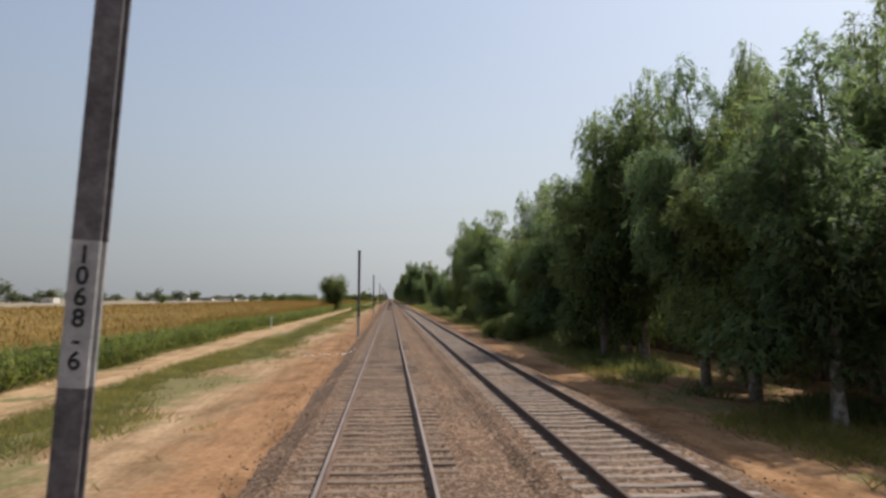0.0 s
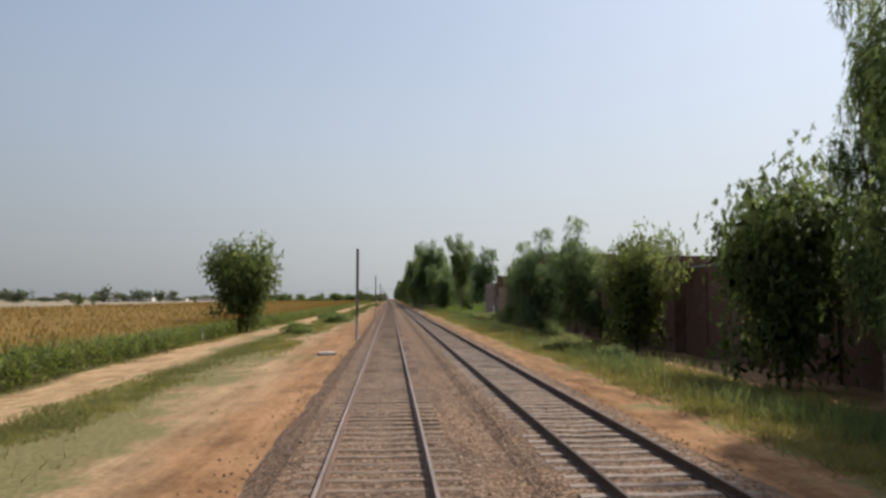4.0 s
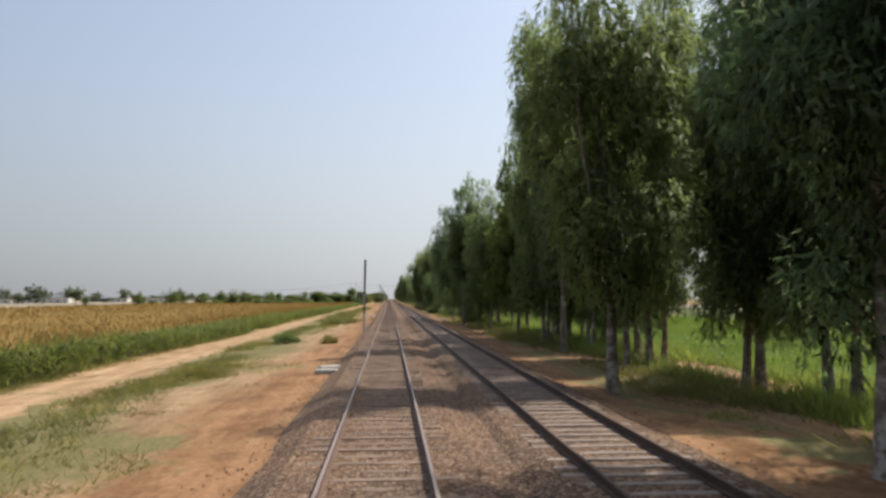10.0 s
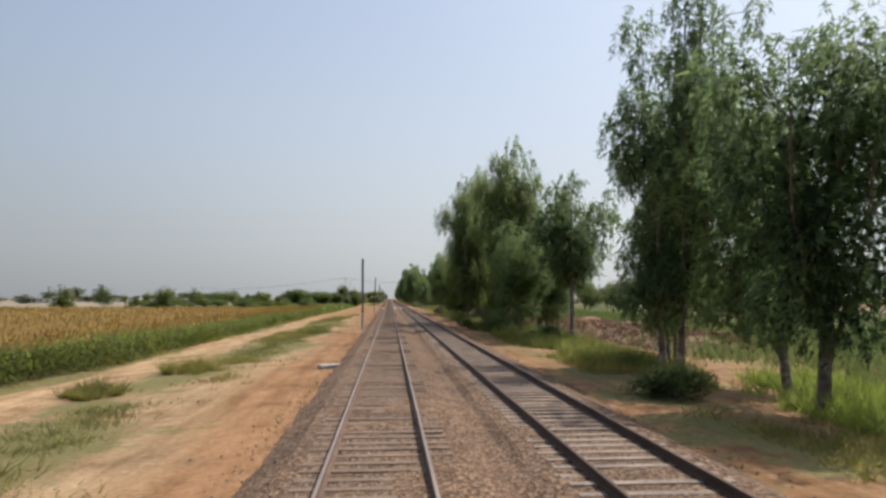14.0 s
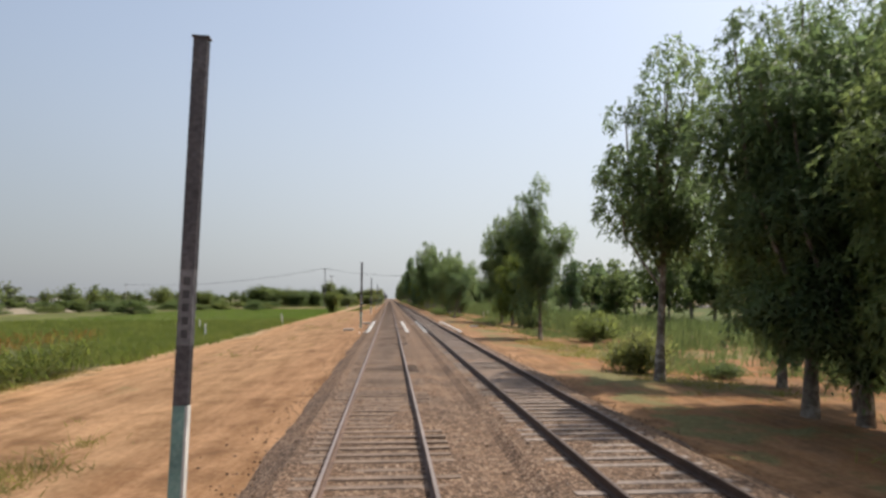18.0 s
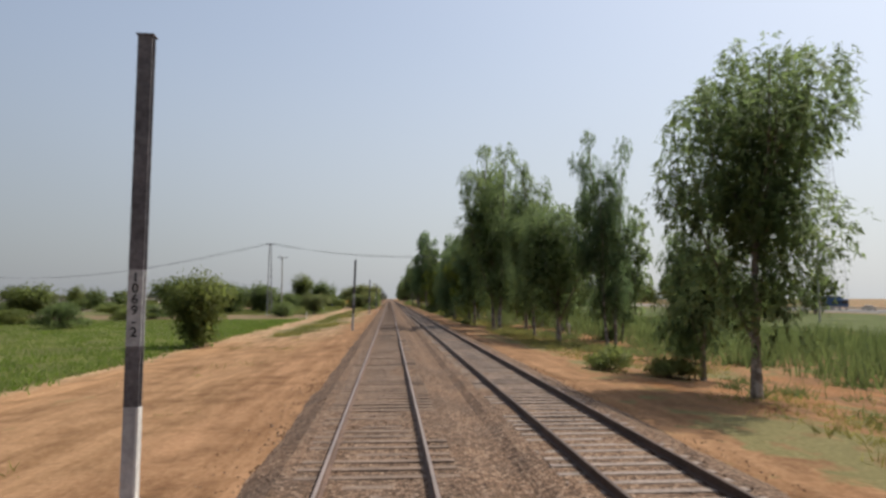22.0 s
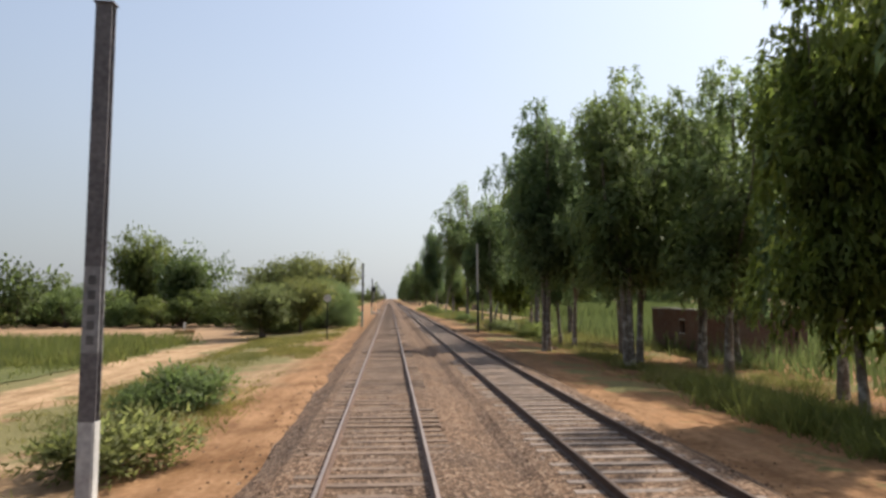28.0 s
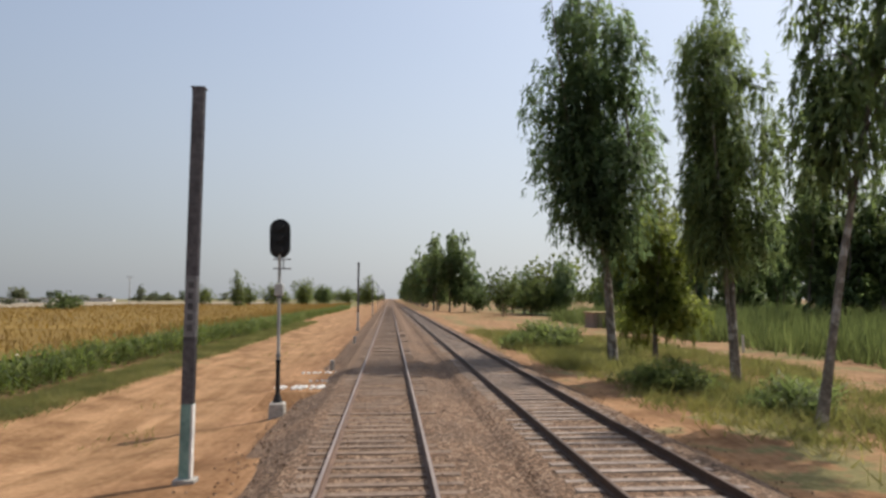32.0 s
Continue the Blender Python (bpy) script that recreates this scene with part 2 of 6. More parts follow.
M_CONCRETE = speckled("rough_concrete", (0.30, 0.28, 0.25), (0.48, 0.45, 0.40), 8, 1.0, 0.92)
M_BARK = speckled("pale_gum_bark", (0.10, 0.075, 0.055), (0.27, 0.225, 0.175), 6, 1.1, 0.9, worn=(0.38, 0.335, 0.28))
M_DARKBARK = speckled("dark_rough_bark", (0.05, 0.038, 0.028), (0.13, 0.10, 0.075), 9, 1.5, 0.95)
M_GUM = leafy("gum_leaves", (0.138, 0.188, 0.098), (0.192, 0.254, 0.118), (0.265, 0.32, 0.122))
M_LIME = leafy("young_gum_leaves", (0.130, 0.165, 0.045), (0.205, 0.25, 0.062), (0.285, 0.315, 0.085))
M_ACACIA = leafy("feathery_acacia_leaves", (0.145, 0.165, 0.072), (0.21, 0.23, 0.098), (0.285, 0.295, 0.13))
M_BUSH = leafy("bush_leaves", (0.100, 0.130, 0.050), (0.165, 0.205, 0.074), (0.22, 0.25, 0.09))
# haze of the far air is mixed into these greyer, paler leaf colours
M_FAR = leafy("haze_greyed_far_leaves", (0.11, 0.13, 0.088), (0.16, 0.18, 0.12), (0.20, 0.22, 0.15))
M_GRASS = leafy("dry_grass_blades", (0.10, 0.102, 0.036), (0.19, 0.178, 0.062), (0.36, 0.30, 0.14))
M_WEED = leafy("green_weeds", (0.085, 0.102, 0.038), (0.140, 0.160, 0.058), (0.225, 0.225, 0.095))
M_CORN = leafy("maize_leaves", (0.070, 0.100, 0.026), (0.135, 0.165, 0.046), (0.24, 0.24, 0.085))
M_TASSEL = leafy("ripe_maize_tassels", (0.16, 0.092, 0.026), (0.225, 0.134, 0.04), (0.285, 0.185, 0.064))
M_RICE = leafy("rice_shoots", (0.10, 0.14, 0.024), (0.15, 0.20, 0.036), (0.22, 0.26, 0.06))
M_THORN = leafy("thorn_bush_leaves", (0.130, 0.168, 0.070), (0.19, 0.232, 0.088), (0.26, 0.29, 0.105))
M_DULLPANEL = speckled("worn_grey_panel", (0.17, 0.16, 0.165), (0.29, 0.28, 0.28), 9, 2.0, 0.85)
M_FAINT = speckled("faded_black_marking", (0.07, 0.065, 0.065), (0.13, 0.125, 0.125), 12, 2.0, 0.85)
M_FODDER = leafy("fodder_grass", (0.085, 0.108, 0.024), (0.15, 0.175, 0.042), (0.26, 0.25, 0.09))
M_BRICK = brick_material("sunburnt_brick", (0.115, 0.058, 0.040), (0.165, 0.085, 0.060), (0.16, 0.125, 0.10), (0.17, 0.125, 0.10))
M_MUD = brick_material("mud_rendered_brick", (0.235, 0.172, 0.130), (0.27, 0.20, 0.155), (0.25, 0.195, 0.155), (0.30, 0.245, 0.20))
M_PLASTER = speckled("grey_cement_plaster", (0.30, 0.245, 0.205), (0.42, 0.352, 0.305), 5, 0.5, 0.92, worn=(0.25, 0.20, 0.165))
M_LIMEWASH = speckled("limewashed_wall", (0.55, 0.52, 0.47), (0.75, 0.72, 0.66), 5, 0.4, 0.92)
# near-black colour that stands in for the shade inside windows and doorways
M_OPENING_SHADE = speckled("painted_opening_shade", (0.01, 0.01, 0.01), (0.025, 0.022, 0.02), 5, 1, 0.9)
M_STEEL = speckled("galvanised_steel", (0.20, 0.20, 0.21), (0.32, 0.32, 0.33), 14, 2, 0.55, 0.7)
M_CABLE = speckled("aluminium_cable", (0.10, 0.10, 0.11), (0.16, 0.16, 0.17), 10, 1, 0.6, 0.5)
M_THATCH = speckled("straw_thatch", (0.24, 0.16, 0.08), (0.44, 0.31, 0.17), 18, 1.5, 0.95)


# ---- mesh helpers ----
def mesh_of(name, verts, faces, mats):
    me = bpy.data.meshes.new(name)
    me.from_pydata([tuple(v) for v in verts] if not isinstance(verts, np.ndarray) else verts.tolist(), [],
                   faces if not isinstance(faces, np.ndarray) else faces.tolist())
    for m in mats if isinstance(mats, (list, tuple)) else [mats]:
        me.materials.append(m)
    return me


def soft_normals(me, away):
    """Leaf normals that follow the mass of the crown, so that it shades as a soft whole."""
    me.polygons.foreach_set("use_smooth", [True] * len(me.polygons))
    n = away / np.maximum(np.linalg.norm(away, axis=1, keepdims=True), 1e-6) + np.array((0, 0, 0.8))
    n /= np.maximum(np.linalg.norm(n, axis=1, keepdims=True), 1e-6)
    me.normals_split_custom_set_from_vertices(n.tolist())
    return me


def from_bm(name, bm, mats):
    me = bpy.data.meshes.new(name)
    bm.normal_update()
    bm.to_mesh(me)
    bm.free()
    for m in mats if isinstance(mats, (list, tuple)) else [mats]:
        me.materials.append(m)
    return me


def part(name, bm, mats, parent, label="", at=None):
    """One mesh object under a thing; bm is a bmesh or ready mesh data."""
    me = bm if isinstance(bm, bpy.types.Mesh) else from_bm(name, bm, mats)
    ob = new(name, me)
    ob.parent = parent
    if at is not None:
        ob.matrix_basis = at
    return tagged(ob, label)


def smooth(me):
    me.polygons.foreach_set("use_smooth", [True] * len(me.polygons))
    return me


def box_into(bm, x0, x1, y0, y1, z0, z1, bevel=0.0):
    m = Matrix.LocRotScale(((x0 + x1) / 2, (y0 + y1) / 2, (z0 + z1) / 2), None, (x1 - x0, y1 - y0, z1 - z0))
    made = bmesh.ops.create_cube(bm, size=1, matrix=m)
    if bevel:
        edges = list({e for v in made["verts"] for e in v.link_edges})
        bmesh.ops.bevel(bm, geom=edges, offset=bevel, segments=1, affect="EDGES")
    return bm


def box(*a, **k):
    return box_into(bmesh.new(), *a, **k)


def rod_into(bm, a, b, r0, r1=None, n=8):
    a, b = Vector(a), Vector(b)
    d = b - a
    m = Matrix.Translation((a + b) / 2) @ d.to_track_quat("Z", "Y").to_matrix().to_4x4()
    bmesh.ops.create_cone(bm, cap_ends=True, segments=n, radius1=r0, radius2=r1 if r1 is not None else r0, depth=d.length, matrix=m)
    return bm


def rod(*a, **k):
    return rod_into(bmesh.new(), *a, **k)


def empty(name, m, label, category, group="", kind=""):
    ob = new(name)
    ob.matrix_basis = m
    ob.empty_display_size = 0.3
    return tagged(ob, label, category, group, kind)


GX = [-400, -30, -15, -9, -4, -2.4, 7.0, 9, 12, 15, 18, 60, 400]
GZ = [-1.4, -1.35, -1.2, -0.9, -0.62, -0.56, -0.62, -0.66, -0.8, -1.1, -1.25, -1.25, -1.25]


def ground_z(x, y):
    z = float(np.interp(x, GX, GZ))
    rough = min(1.0, max(0.0, (abs(x - 2.2) - 5.0) / 4.0))
    if y > 1079:
        z += float(np.interp(x, (-12, -8, -3.3, -2.4), (0, -0.42, -0.42, 0))) * min(1.0, (y - 1079) / 6)
    return z + rough * (0.10 * noise.noise((x * 0.16, y * 0.13, 0)) + 0.05 * noise.noise((x * 0.6, y * 0.5, 3)))


# ---- ground ----
def build_ground():
    xs = [-2600, -1200, -600, -300, -160, -90, -60, -45, -36, -30, -26, -23, -20.5, -19, -18, -17, -16, -15, -14, -13, -12, -11, -10, -9, -8, -7,
          -6, -5, -4.4, -3.7, -3.0, -2.3, 2.2, 7.0, 7.6, 8.2, 9, 10, 11, 12, 13, 14.5, 16, 18, 20.5, 24, 30, 40, 60, 100, 200, 400, 900, 2600]
    ys = [-600, -200, -80, -40] + [-20 + 1.5 * i for i in range(860)] + [1280, 1320, 1400, 1550, 1800, 2300, 3500]
    v = [(x, y, ground_z(x, y)) for y in ys for x in xs]
    w = len(xs)
    f = [(j * w + i, j * w + i + 1, (j + 1) * w + i + 1, (j + 1) * w + i) for j in range(len(ys) - 1) for i in range(w - 1)]
    ob = new("ground", smooth(mesh_of("ground", v, f, M_GROUND)))
    tagged(ob, "sandy soil beside the railway with worn wheel tracks and patchy dry grass", "ground", kind="structure")


build_ground()


def build_ballast():
    prof = [(-3.4, -1.1), (-2.95, -0.74), (-2.4, -0.56), (-2.0, -0.37), (-1.65, -0.19), (-1.3, -0.188), (0, -0.20), (1.3, -0.188), (1.75, -0.21), (2.15, -0.34), (2.5, -0.34),
            (2.75, -0.22), (3.1, -0.19), (4.4, -0.205), (5.7, -0.19), (6.05, -0.195), (6.5, -0.40), (7.0, -0.60), (7.7, -0.80)]
    ys = [-60, -30] + [-20 + 0.8 * i for i in range(1600)] + [1280, 1340, 1450, 1700, 2200, 3000]
    v = []
    for y in ys:
        for i, (x, z) in enumerate(prof):
            edge = 0 if 3 < i < len(prof) - 4 else 1
            dx = edge * 0.16 * noise.noise((y * 0.35, i * 0.2, 5))
            dz = 0.035 * noise.noise((x * 2.1, y * 1.7, 1)) + (0.10 * noise.noise((y * 0.25, 7, 2)) if 7 <= i <= 10 else 0)
            v.append((x + dx, y, z + dz))
    w = len(prof)
    f = [(j * w + i, j * w + i + 1, (j + 1) * w + i + 1, (j + 1) * w + i) for j in range(len(ys) - 1) for i in range(w - 1)]
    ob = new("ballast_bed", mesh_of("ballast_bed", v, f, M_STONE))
    tagged(ob, "brown crushed-stone ballast bed under two railway tracks", "ballast", kind="structure")
    # loose stones that break the surface
    rng = np.random.default_rng(4)
    k = 40000
    y = rng.uniform(10, 1120, k)
    x = rng.uniform(-2.7, 7.3, k)
    x[:9000] = -2.35 - np.abs(rng.normal(size=9000)) * 0.55      # strays down the shoulders
    x[9000:16000] = 7.0 + np.abs(rng.normal(size=7000)) * 0.5
    base = np.array([(1, 0, 0), (-0.4, 0.9, 0), (-0.5, -0.8, 0), (0.1, 0.1, 0.8)])
    zz = np.maximum(np.interp(x, [p[0] for p in prof], [p[1] for p in prof]), np.interp(x, GX, GZ))
    a = rng.uniform(0, 6.283, k)
    s = rng.uniform(0.025, 0.055, k)
    c, sn = np.cos(a), np.sin(a)
    vv = np.empty((k, 4, 3))
    for i in range(4):
        bx, by, bz = base[i]
        vv[:, i, 0] = x + s * (bx * c - by * sn)
        vv[:, i, 1] = y + s * (bx * sn + by * c)
        vv[:, i, 2] = zz + s * bz - 0.004
    idx = np.arange(k)[:, None] * 4
    tri = np.concatenate([idx + np.array(t) for t in ((0, 1, 3), (1, 2, 3), (2, 0, 3))])
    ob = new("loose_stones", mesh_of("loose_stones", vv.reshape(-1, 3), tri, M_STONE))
    tagged(ob, "loose angular ballast stones scattered over the track bed", "stones", kind="stuff")


build_ballast()

# ---- the two tracks ----
GAUGE, TRACK_B = 1.676, 4.42
Y0, Y1 = -40.0, 2400.0


def rail_mesh(top, side):
    prof = [(-0.07, -0.17), (0.07, -0.17), (0.07, -0.158), (0.012, -0.14), (0.012, -0.045), (0.036, -0.035), (0.036, -0.006), (0.028, 0.0),
            (-0.028, 0.0), (-0.036, -0.006), (-0.036, -0.035), (-0.012, -0.045), (-0.012, -0.14), (-0.07, -0.158)]
    n = len(prof)
    v = [(x, y, z) for y in (Y0, Y1) for x, z in prof]
    f = [(i, (i + 1) % n, (i + 1) % n + n, i + n) for i in range(n)] + [tuple(range(n)), tuple(range(2 * n - 1, n - 1, -1))]
    me = mesh_of("rail", v, f, [side, top])
    me.polygons[7].material_index = 1
    return me


def sleeper_mesh(mat):
    bm = bmesh.new()
    st = [(-1.375, 0.10, -0.175), (-0.55, 0.10, -0.165), (0, 0.085, -0.185), (0.55, 0.10, -0.165), (1.375, 0.10, -0.175)]
    rings = []
    for x, hw, z in st:
        rings.append([bm.verts.new(c) for c in ((x, -hw - 0.03, -0.36), (x, -hw, z - 0.015), (x, -hw + 0.02, z), (x, hw - 0.02, z), (x, hw, z - 0.015), (x, hw + 0.03, -0.36))])
    for a, b in zip(rings, rings[1:]):
        for i in range(5):
            bm.faces.new((a[i], b[i], b[i + 1], a[i + 1]))
    bm.faces.new(rings[0])
    bm.faces.new(rings[-1][::-1])
    bmesh.ops.recalc_face_normals(bm, faces=bm.faces)
    return from_bm("sleeper", bm, mat)


SV = np.array([(x, y, z) for x in (-1.375, 1.375) for y, z in ((-0.125, -0.34), (-0.1, -0.18), (0.1, -0.18), (0.125, -0.34))])
SF = [(0, 4, 5, 1), (1, 5, 6, 2), (2, 6, 7, 3), (3, 2, 1, 0)[::-1], (4, 5, 6, 7)[::-1]]


def build_track(xc, top, side_mat, concrete, label, seed):
    track = empty("railway_track", pose(xc, 0, 0), label, "railway track", "railway tracks")
    me, sleeper = rail_mesh(top, side_mat), sleeper_mesh(concrete)
    for side in (-1, 1):
        part("rail", me, None, track, "rust-brown steel rail", pose(side * (GAUGE / 2 + 0.036), 0, 0))
    rng = random.Random(seed)
    for i in range(300):
        part("sleeper", sleeper, None, track, "", pose(rng.uniform(-0.02, 0.02), 3 + 0.57 * i, rng.uniform(-0.012, 0.006), 0, 0, rng.uniform(-0.5, 0.5)))
    v, f = [], []
    k = 0
    for y in [-38 + 0.6 * i for i in range(68)] + [174 + 0.57 * i for i in range(1960)]:
        v.append(SV + np.array((rng.uniform(-0.03, 0.03), y + rng.uniform(-0.02, 0.02), rng.uniform(-0.014, 0.006))))
        f += [tuple(q + k for q in p) for p in SF]
        k += len(SV)
    ob = part("sleepers", mesh_of("sleepers", np.concatenate(v), f, concrete), None, track, "long run of pale concrete sleepers")
    tagged(ob, kind="stuff")


build_track(0.0, M_RAILTOP, M_RAIL, M_DUSTYSLEEPER, "broad-gauge railway track with polished rails on concrete sleepers", 1)
build_track(TRACK_B, M_DULLTOP, M_DARKRAIL, M_SLEEPER, "parallel broad-gauge track with dull brown rails on concrete sleepers", 2)

# ---- plants ----
def leaf_quads(points, dirs, length, width, rng, droop=0.0):
    """Kite-shaped leaves or sprays at points, pointing along dirs, at a random twist."""
    k = len(points)
    d = dirs / np.maximum(np.linalg.norm(dirs, axis=1, keepdims=True), 1e-6)
    side = np.cross(d, rng.normal(size=(k, 3)))
    side /= np.maximum(np.linalg.norm(side, axis=1, keepdims=True), 1e-6)
    L = (length * rng.uniform(0.6, 1.35, k))[:, None]
    W = (width * rng.uniform(0.6, 1.3, k))[:, None]
    tip = points + d * L
    tip[:, 2] -= droop * L[:, 0]
    v = np.stack([points + side * W / 2, tip, points - side * W / 2], axis=1)
    return v.reshape(-1, 3), (np.arange(k)[:, None] * 3 + np.arange(3))


def tube(path, radii, n=7):
    """A tapering tube along points: vertices and faces."""
    v, f = [], []
    for i, (p, r) in enumerate(zip(path, radii)):
        a = Vector(path[min(i + 1, len(path) - 1)]) - Vector(path[max(i - 1, 0)])
        q = a.to_track_quat("Z", "Y")
        for j in range(n):
            t = 6.28318 * j / n
            v.append(Vector(p) + q @ Vector((math.cos(t) * r, math.sin(t) * r, 0)))
    for i in range(len(path) - 1):
        for j in range(n):
            f.append((i * n + j, i * n + (j + 1) % n, (i + 1) * n + (j + 1) % n, (i + 1) * n + j))
    return v, f


def gum_meshes(seed, h, w, leaves, foliage, bare=0.12, lean=0.0, leaf=(0.2, 0.06), hang=1.0, stems=1, plumes=5, puff=1.0, dome=0.0, core=700, bark=None, skirt=1.0, girth=1.0):
    """A tree of several leaders, each carrying puffs of hanging strands; gaps stay between the leaders."""
    rnd, rng = random.Random(seed), np.random.default_rng(seed)
    tv, tf, puffs = [], [], []
    r0 = girth * (0.0085 * h / (1 + 0.2 * (stems - 1)) + 0.025)

    def limb(path, radii, n=6):
        v, f = tube(path, radii, n)
        tf.extend(tuple(q + len(tv) for q in p) for p in f)
        tv.extend(v)

    bases = []
    for s in range(stems):
        a0 = rnd.uniform(0, 6.28) + s * 6.28 / stems
        off, tilt = (0.0, 0.01) if stems == 1 else (0.35, 0.07)
        path = []
        for i in range(9):
            u = i / 8
            wob = 0.03 * h * (u ** 0.8)
            path.append(Vector((off * math.cos(a0) + tilt * h * u * math.cos(a0) + wob * noise.noise((u * 2.2, seed, s)) + lean * h * u,
                                off * math.sin(a0) + tilt * h * u * math.sin(a0) + wob * noise.noise((u * 2.2, seed, s + 9)),
                                h * (0.86 - 0.06 * s) * u - 0.25 * (i == 0))))
        limb(path, [r0 * (1.4 if i == 0 else 1.0) * (1 - 0.9 * i / 8) for i in range(9)], 7)
        bases.append(path)

    def on(path, u):
        q = min(u, 0.98) * 8
        i = min(int(q), 7)
        return path[i].lerp(path[i + 1], q - i)

    for k in range(plumes):
        path = bases[k % stems]
        az = k * 2.4 + rnd.uniform(-0.5, 0.5)
        if k < stems:
            top, reach, root = h * (0.95 - 0.05 * k), 0.03 * w, 0.45
        else:
            top = h * (rnd.uniform(0.58, 0.92) if dome == 0 else rnd.uniform(0.80, 0.90))
            reach = w * rnd.uniform(0.20, 0.36)
            root = rnd.uniform(bare * 0.8, 0.55)
        start = on(path, root)
        spot = on(path, min(top / h, 0.97))
        tip = Vector((spot.x + math.cos(az) * reach, spot.y + math.sin(az) * reach, top - 0.05 * h))
        mid = start.lerp(tip, 0.5) + Vector((math.cos(az), math.sin(az), 0)) * reach * 0.35
        if k >= stems:
            limb([start, mid, tip], [r0 * 0.5 * (1 - root), r0 * 0.3, 0.015], 5)
        low = max(bare + 0.04, root * 0.85)
        n = max(3, int((top / h - low) * 11))
        for i in range(n):
            u = (i + rnd.uniform(0.2, 0.8)) / n
            z = h * low + (top - 0.05 * h - h * low) * u
            c = start.lerp(mid, u * 2) if u < 0.5 else mid.lerp(tip, u * 2 - 1)
            size = puff * w * rnd.uniform(0.125, 0.205) * (1.15 - 0.45 * u if dome == 0 else 0.85 + 0.3 * u)
            j = rnd.uniform(0, 6.28)
            spread = w * rnd.uniform(0.03, 0.19) * (1.15 - 0.6 * u if dome == 0 else 0.6 + 0.5 * u)
            c = Vector((c.x + math.cos(j) * spread, c.y + math.sin(j) * spread, z))
            puffs.append((c, size, rnd.uniform(0.9, 1.45)))
            if rnd.random() < 0.5:
                limb([on(path, max(bare, 0.9 * z / h)), c], [r0 * 0.22, 0.012], 4)
    # the dense lower mass round the boles
    for k in range(int(skirt * 12)):
        u = bare + 0.05 + 0.5 * rnd.random()
        az = k * 2.4 + rnd.uniform(-0.4, 0.4)
        p = on(bases[k % stems], u)
        c = Vector((p.x, p.y, h * u)) + Vector((math.cos(az), math.sin(az), 0)) * w * rnd.uniform(0.10, 0.33)
        puffs.append((c, puff * w * rnd.uniform(0.12, 0.18), rnd.uniform(1.0, 1.5)))
    # a few stray sprays outside the mass
    for k in range(2 + plumes // 3):
        u, az = rnd.uniform(bare + 0.15, 0.9), rnd.uniform(0, 6.28)
        p = on(bases[0], u)
        c = p + Vector((math.cos(az), math.sin(az), 0.25)) * w * rnd.uniform(0.27, 0.37)
        limb([p, p.lerp(c, 0.5) + Vector((0, 0, 0.05 * w)), c], [r0 * 0.2, r0 * 0.12, 0.01], 4)
        puffs.append((c, w * rnd.uniform(0.07, 0.11), 1.4))
    weights = np.array([p[1] ** 2 for p in puffs])
    counts = rng.multinomial(leaves, weights / weights.sum())
    cores = rng.multinomial(core, weights ** 1.5 / (weights ** 1.5).sum())
    pts, dirs, outs, size_of = [], [], [], []
    for (c, size, tall), m, mc in zip(puffs, counts, cores):
        c, box3 = np.array(c), np.array((size, size, size * tall))
        ns = max(3, m // 14)
        g = rng.normal(size=(ns, 3))
        g /= np.maximum(np.linalg.norm(g, axis=1, keepdims=True), 1e-6)
        g *= rng.uniform(0.15, 1, (ns, 1)) ** 0.5
        start = c + g * box3 + np.array((0, 0, 0.25 * size))
        length = rng.uniform(0.25, 0.9, ns) * hang * h / 15
        pick = rng.integers(0, ns, m)
        along = rng.uniform(0, 1, m)
        p = start[pick] + g[pick] * np.array((0.35, 0.35, 0)) * (along * length[pick])[:, None] + rng.normal(size=(m, 3)) * 0.055 * h / 15
        p[:, 2] -= along ** 1.3 * length[pick]
        d = g[pick] * 0.5 + rng.normal(size=(m, 3)) * 0.45 + np.array((0, 0, -0.8 * hang))
        pc = c + rng.normal(size=(mc, 3)) * box3 * 0.33
        dc = rng.normal(size=(mc, 3)) + np.array((0, 0, -0.5))
        p, d = np.concatenate([p, pc]), np.concatenate([d, dc])
        pts.append(p)
        dirs.append(d)
        size_of.append(np.concatenate([np.ones(m), np.full(mc, 0.42 * w / 6 / leaf[0])]))
        outs.append((p - c) / size + np.column_stack([p[:, 0], p[:, 1], 0.3 * (p[:, 2] - 0.5 * h)]) / (0.5 * w) + rng.normal(size=p.shape) * 0.25)
    pts, dirs, size_of = np.concatenate(pts), np.concatenate(dirs), np.concatenate(size_of)
    keep = pts[:, 2] > max(0.15, 0.5 * bare * h)
    lv, lf = leaf_quads(pts[keep], dirs[keep], leaf[0] * size_of[keep], leaf[1] * size_of[keep] * np.where(size_of[keep] > 1, 1.6, 1), rng)
    trunk = smooth(mesh_of("trunk", tv, tf, bark or M_BARK))
    crown = mesh_of("crown", lv, lf, foliage)
    return trunk, soft_normals(crown, np.repeat(np.concatenate(outs)[keep], 3, axis=0))


def tree_kind(meshes, h, w):
    """The true height and spread of a crown, from its leaves."""
    co = np.empty(len(meshes[1].vertices) * 3)
    meshes[1].vertices.foreach_get("co", co)
    co = co.reshape(-1, 3)
    mid = np.median(co[:, :2], axis=0) * 0.5
    return {"meshes": meshes, "h": float(np.percentile(co[:, 2], 99.6)), "w": 2 * float(np.percentile(np.hypot(co[:, 0] - mid[0], co[:, 1] - mid[1]), 95))}


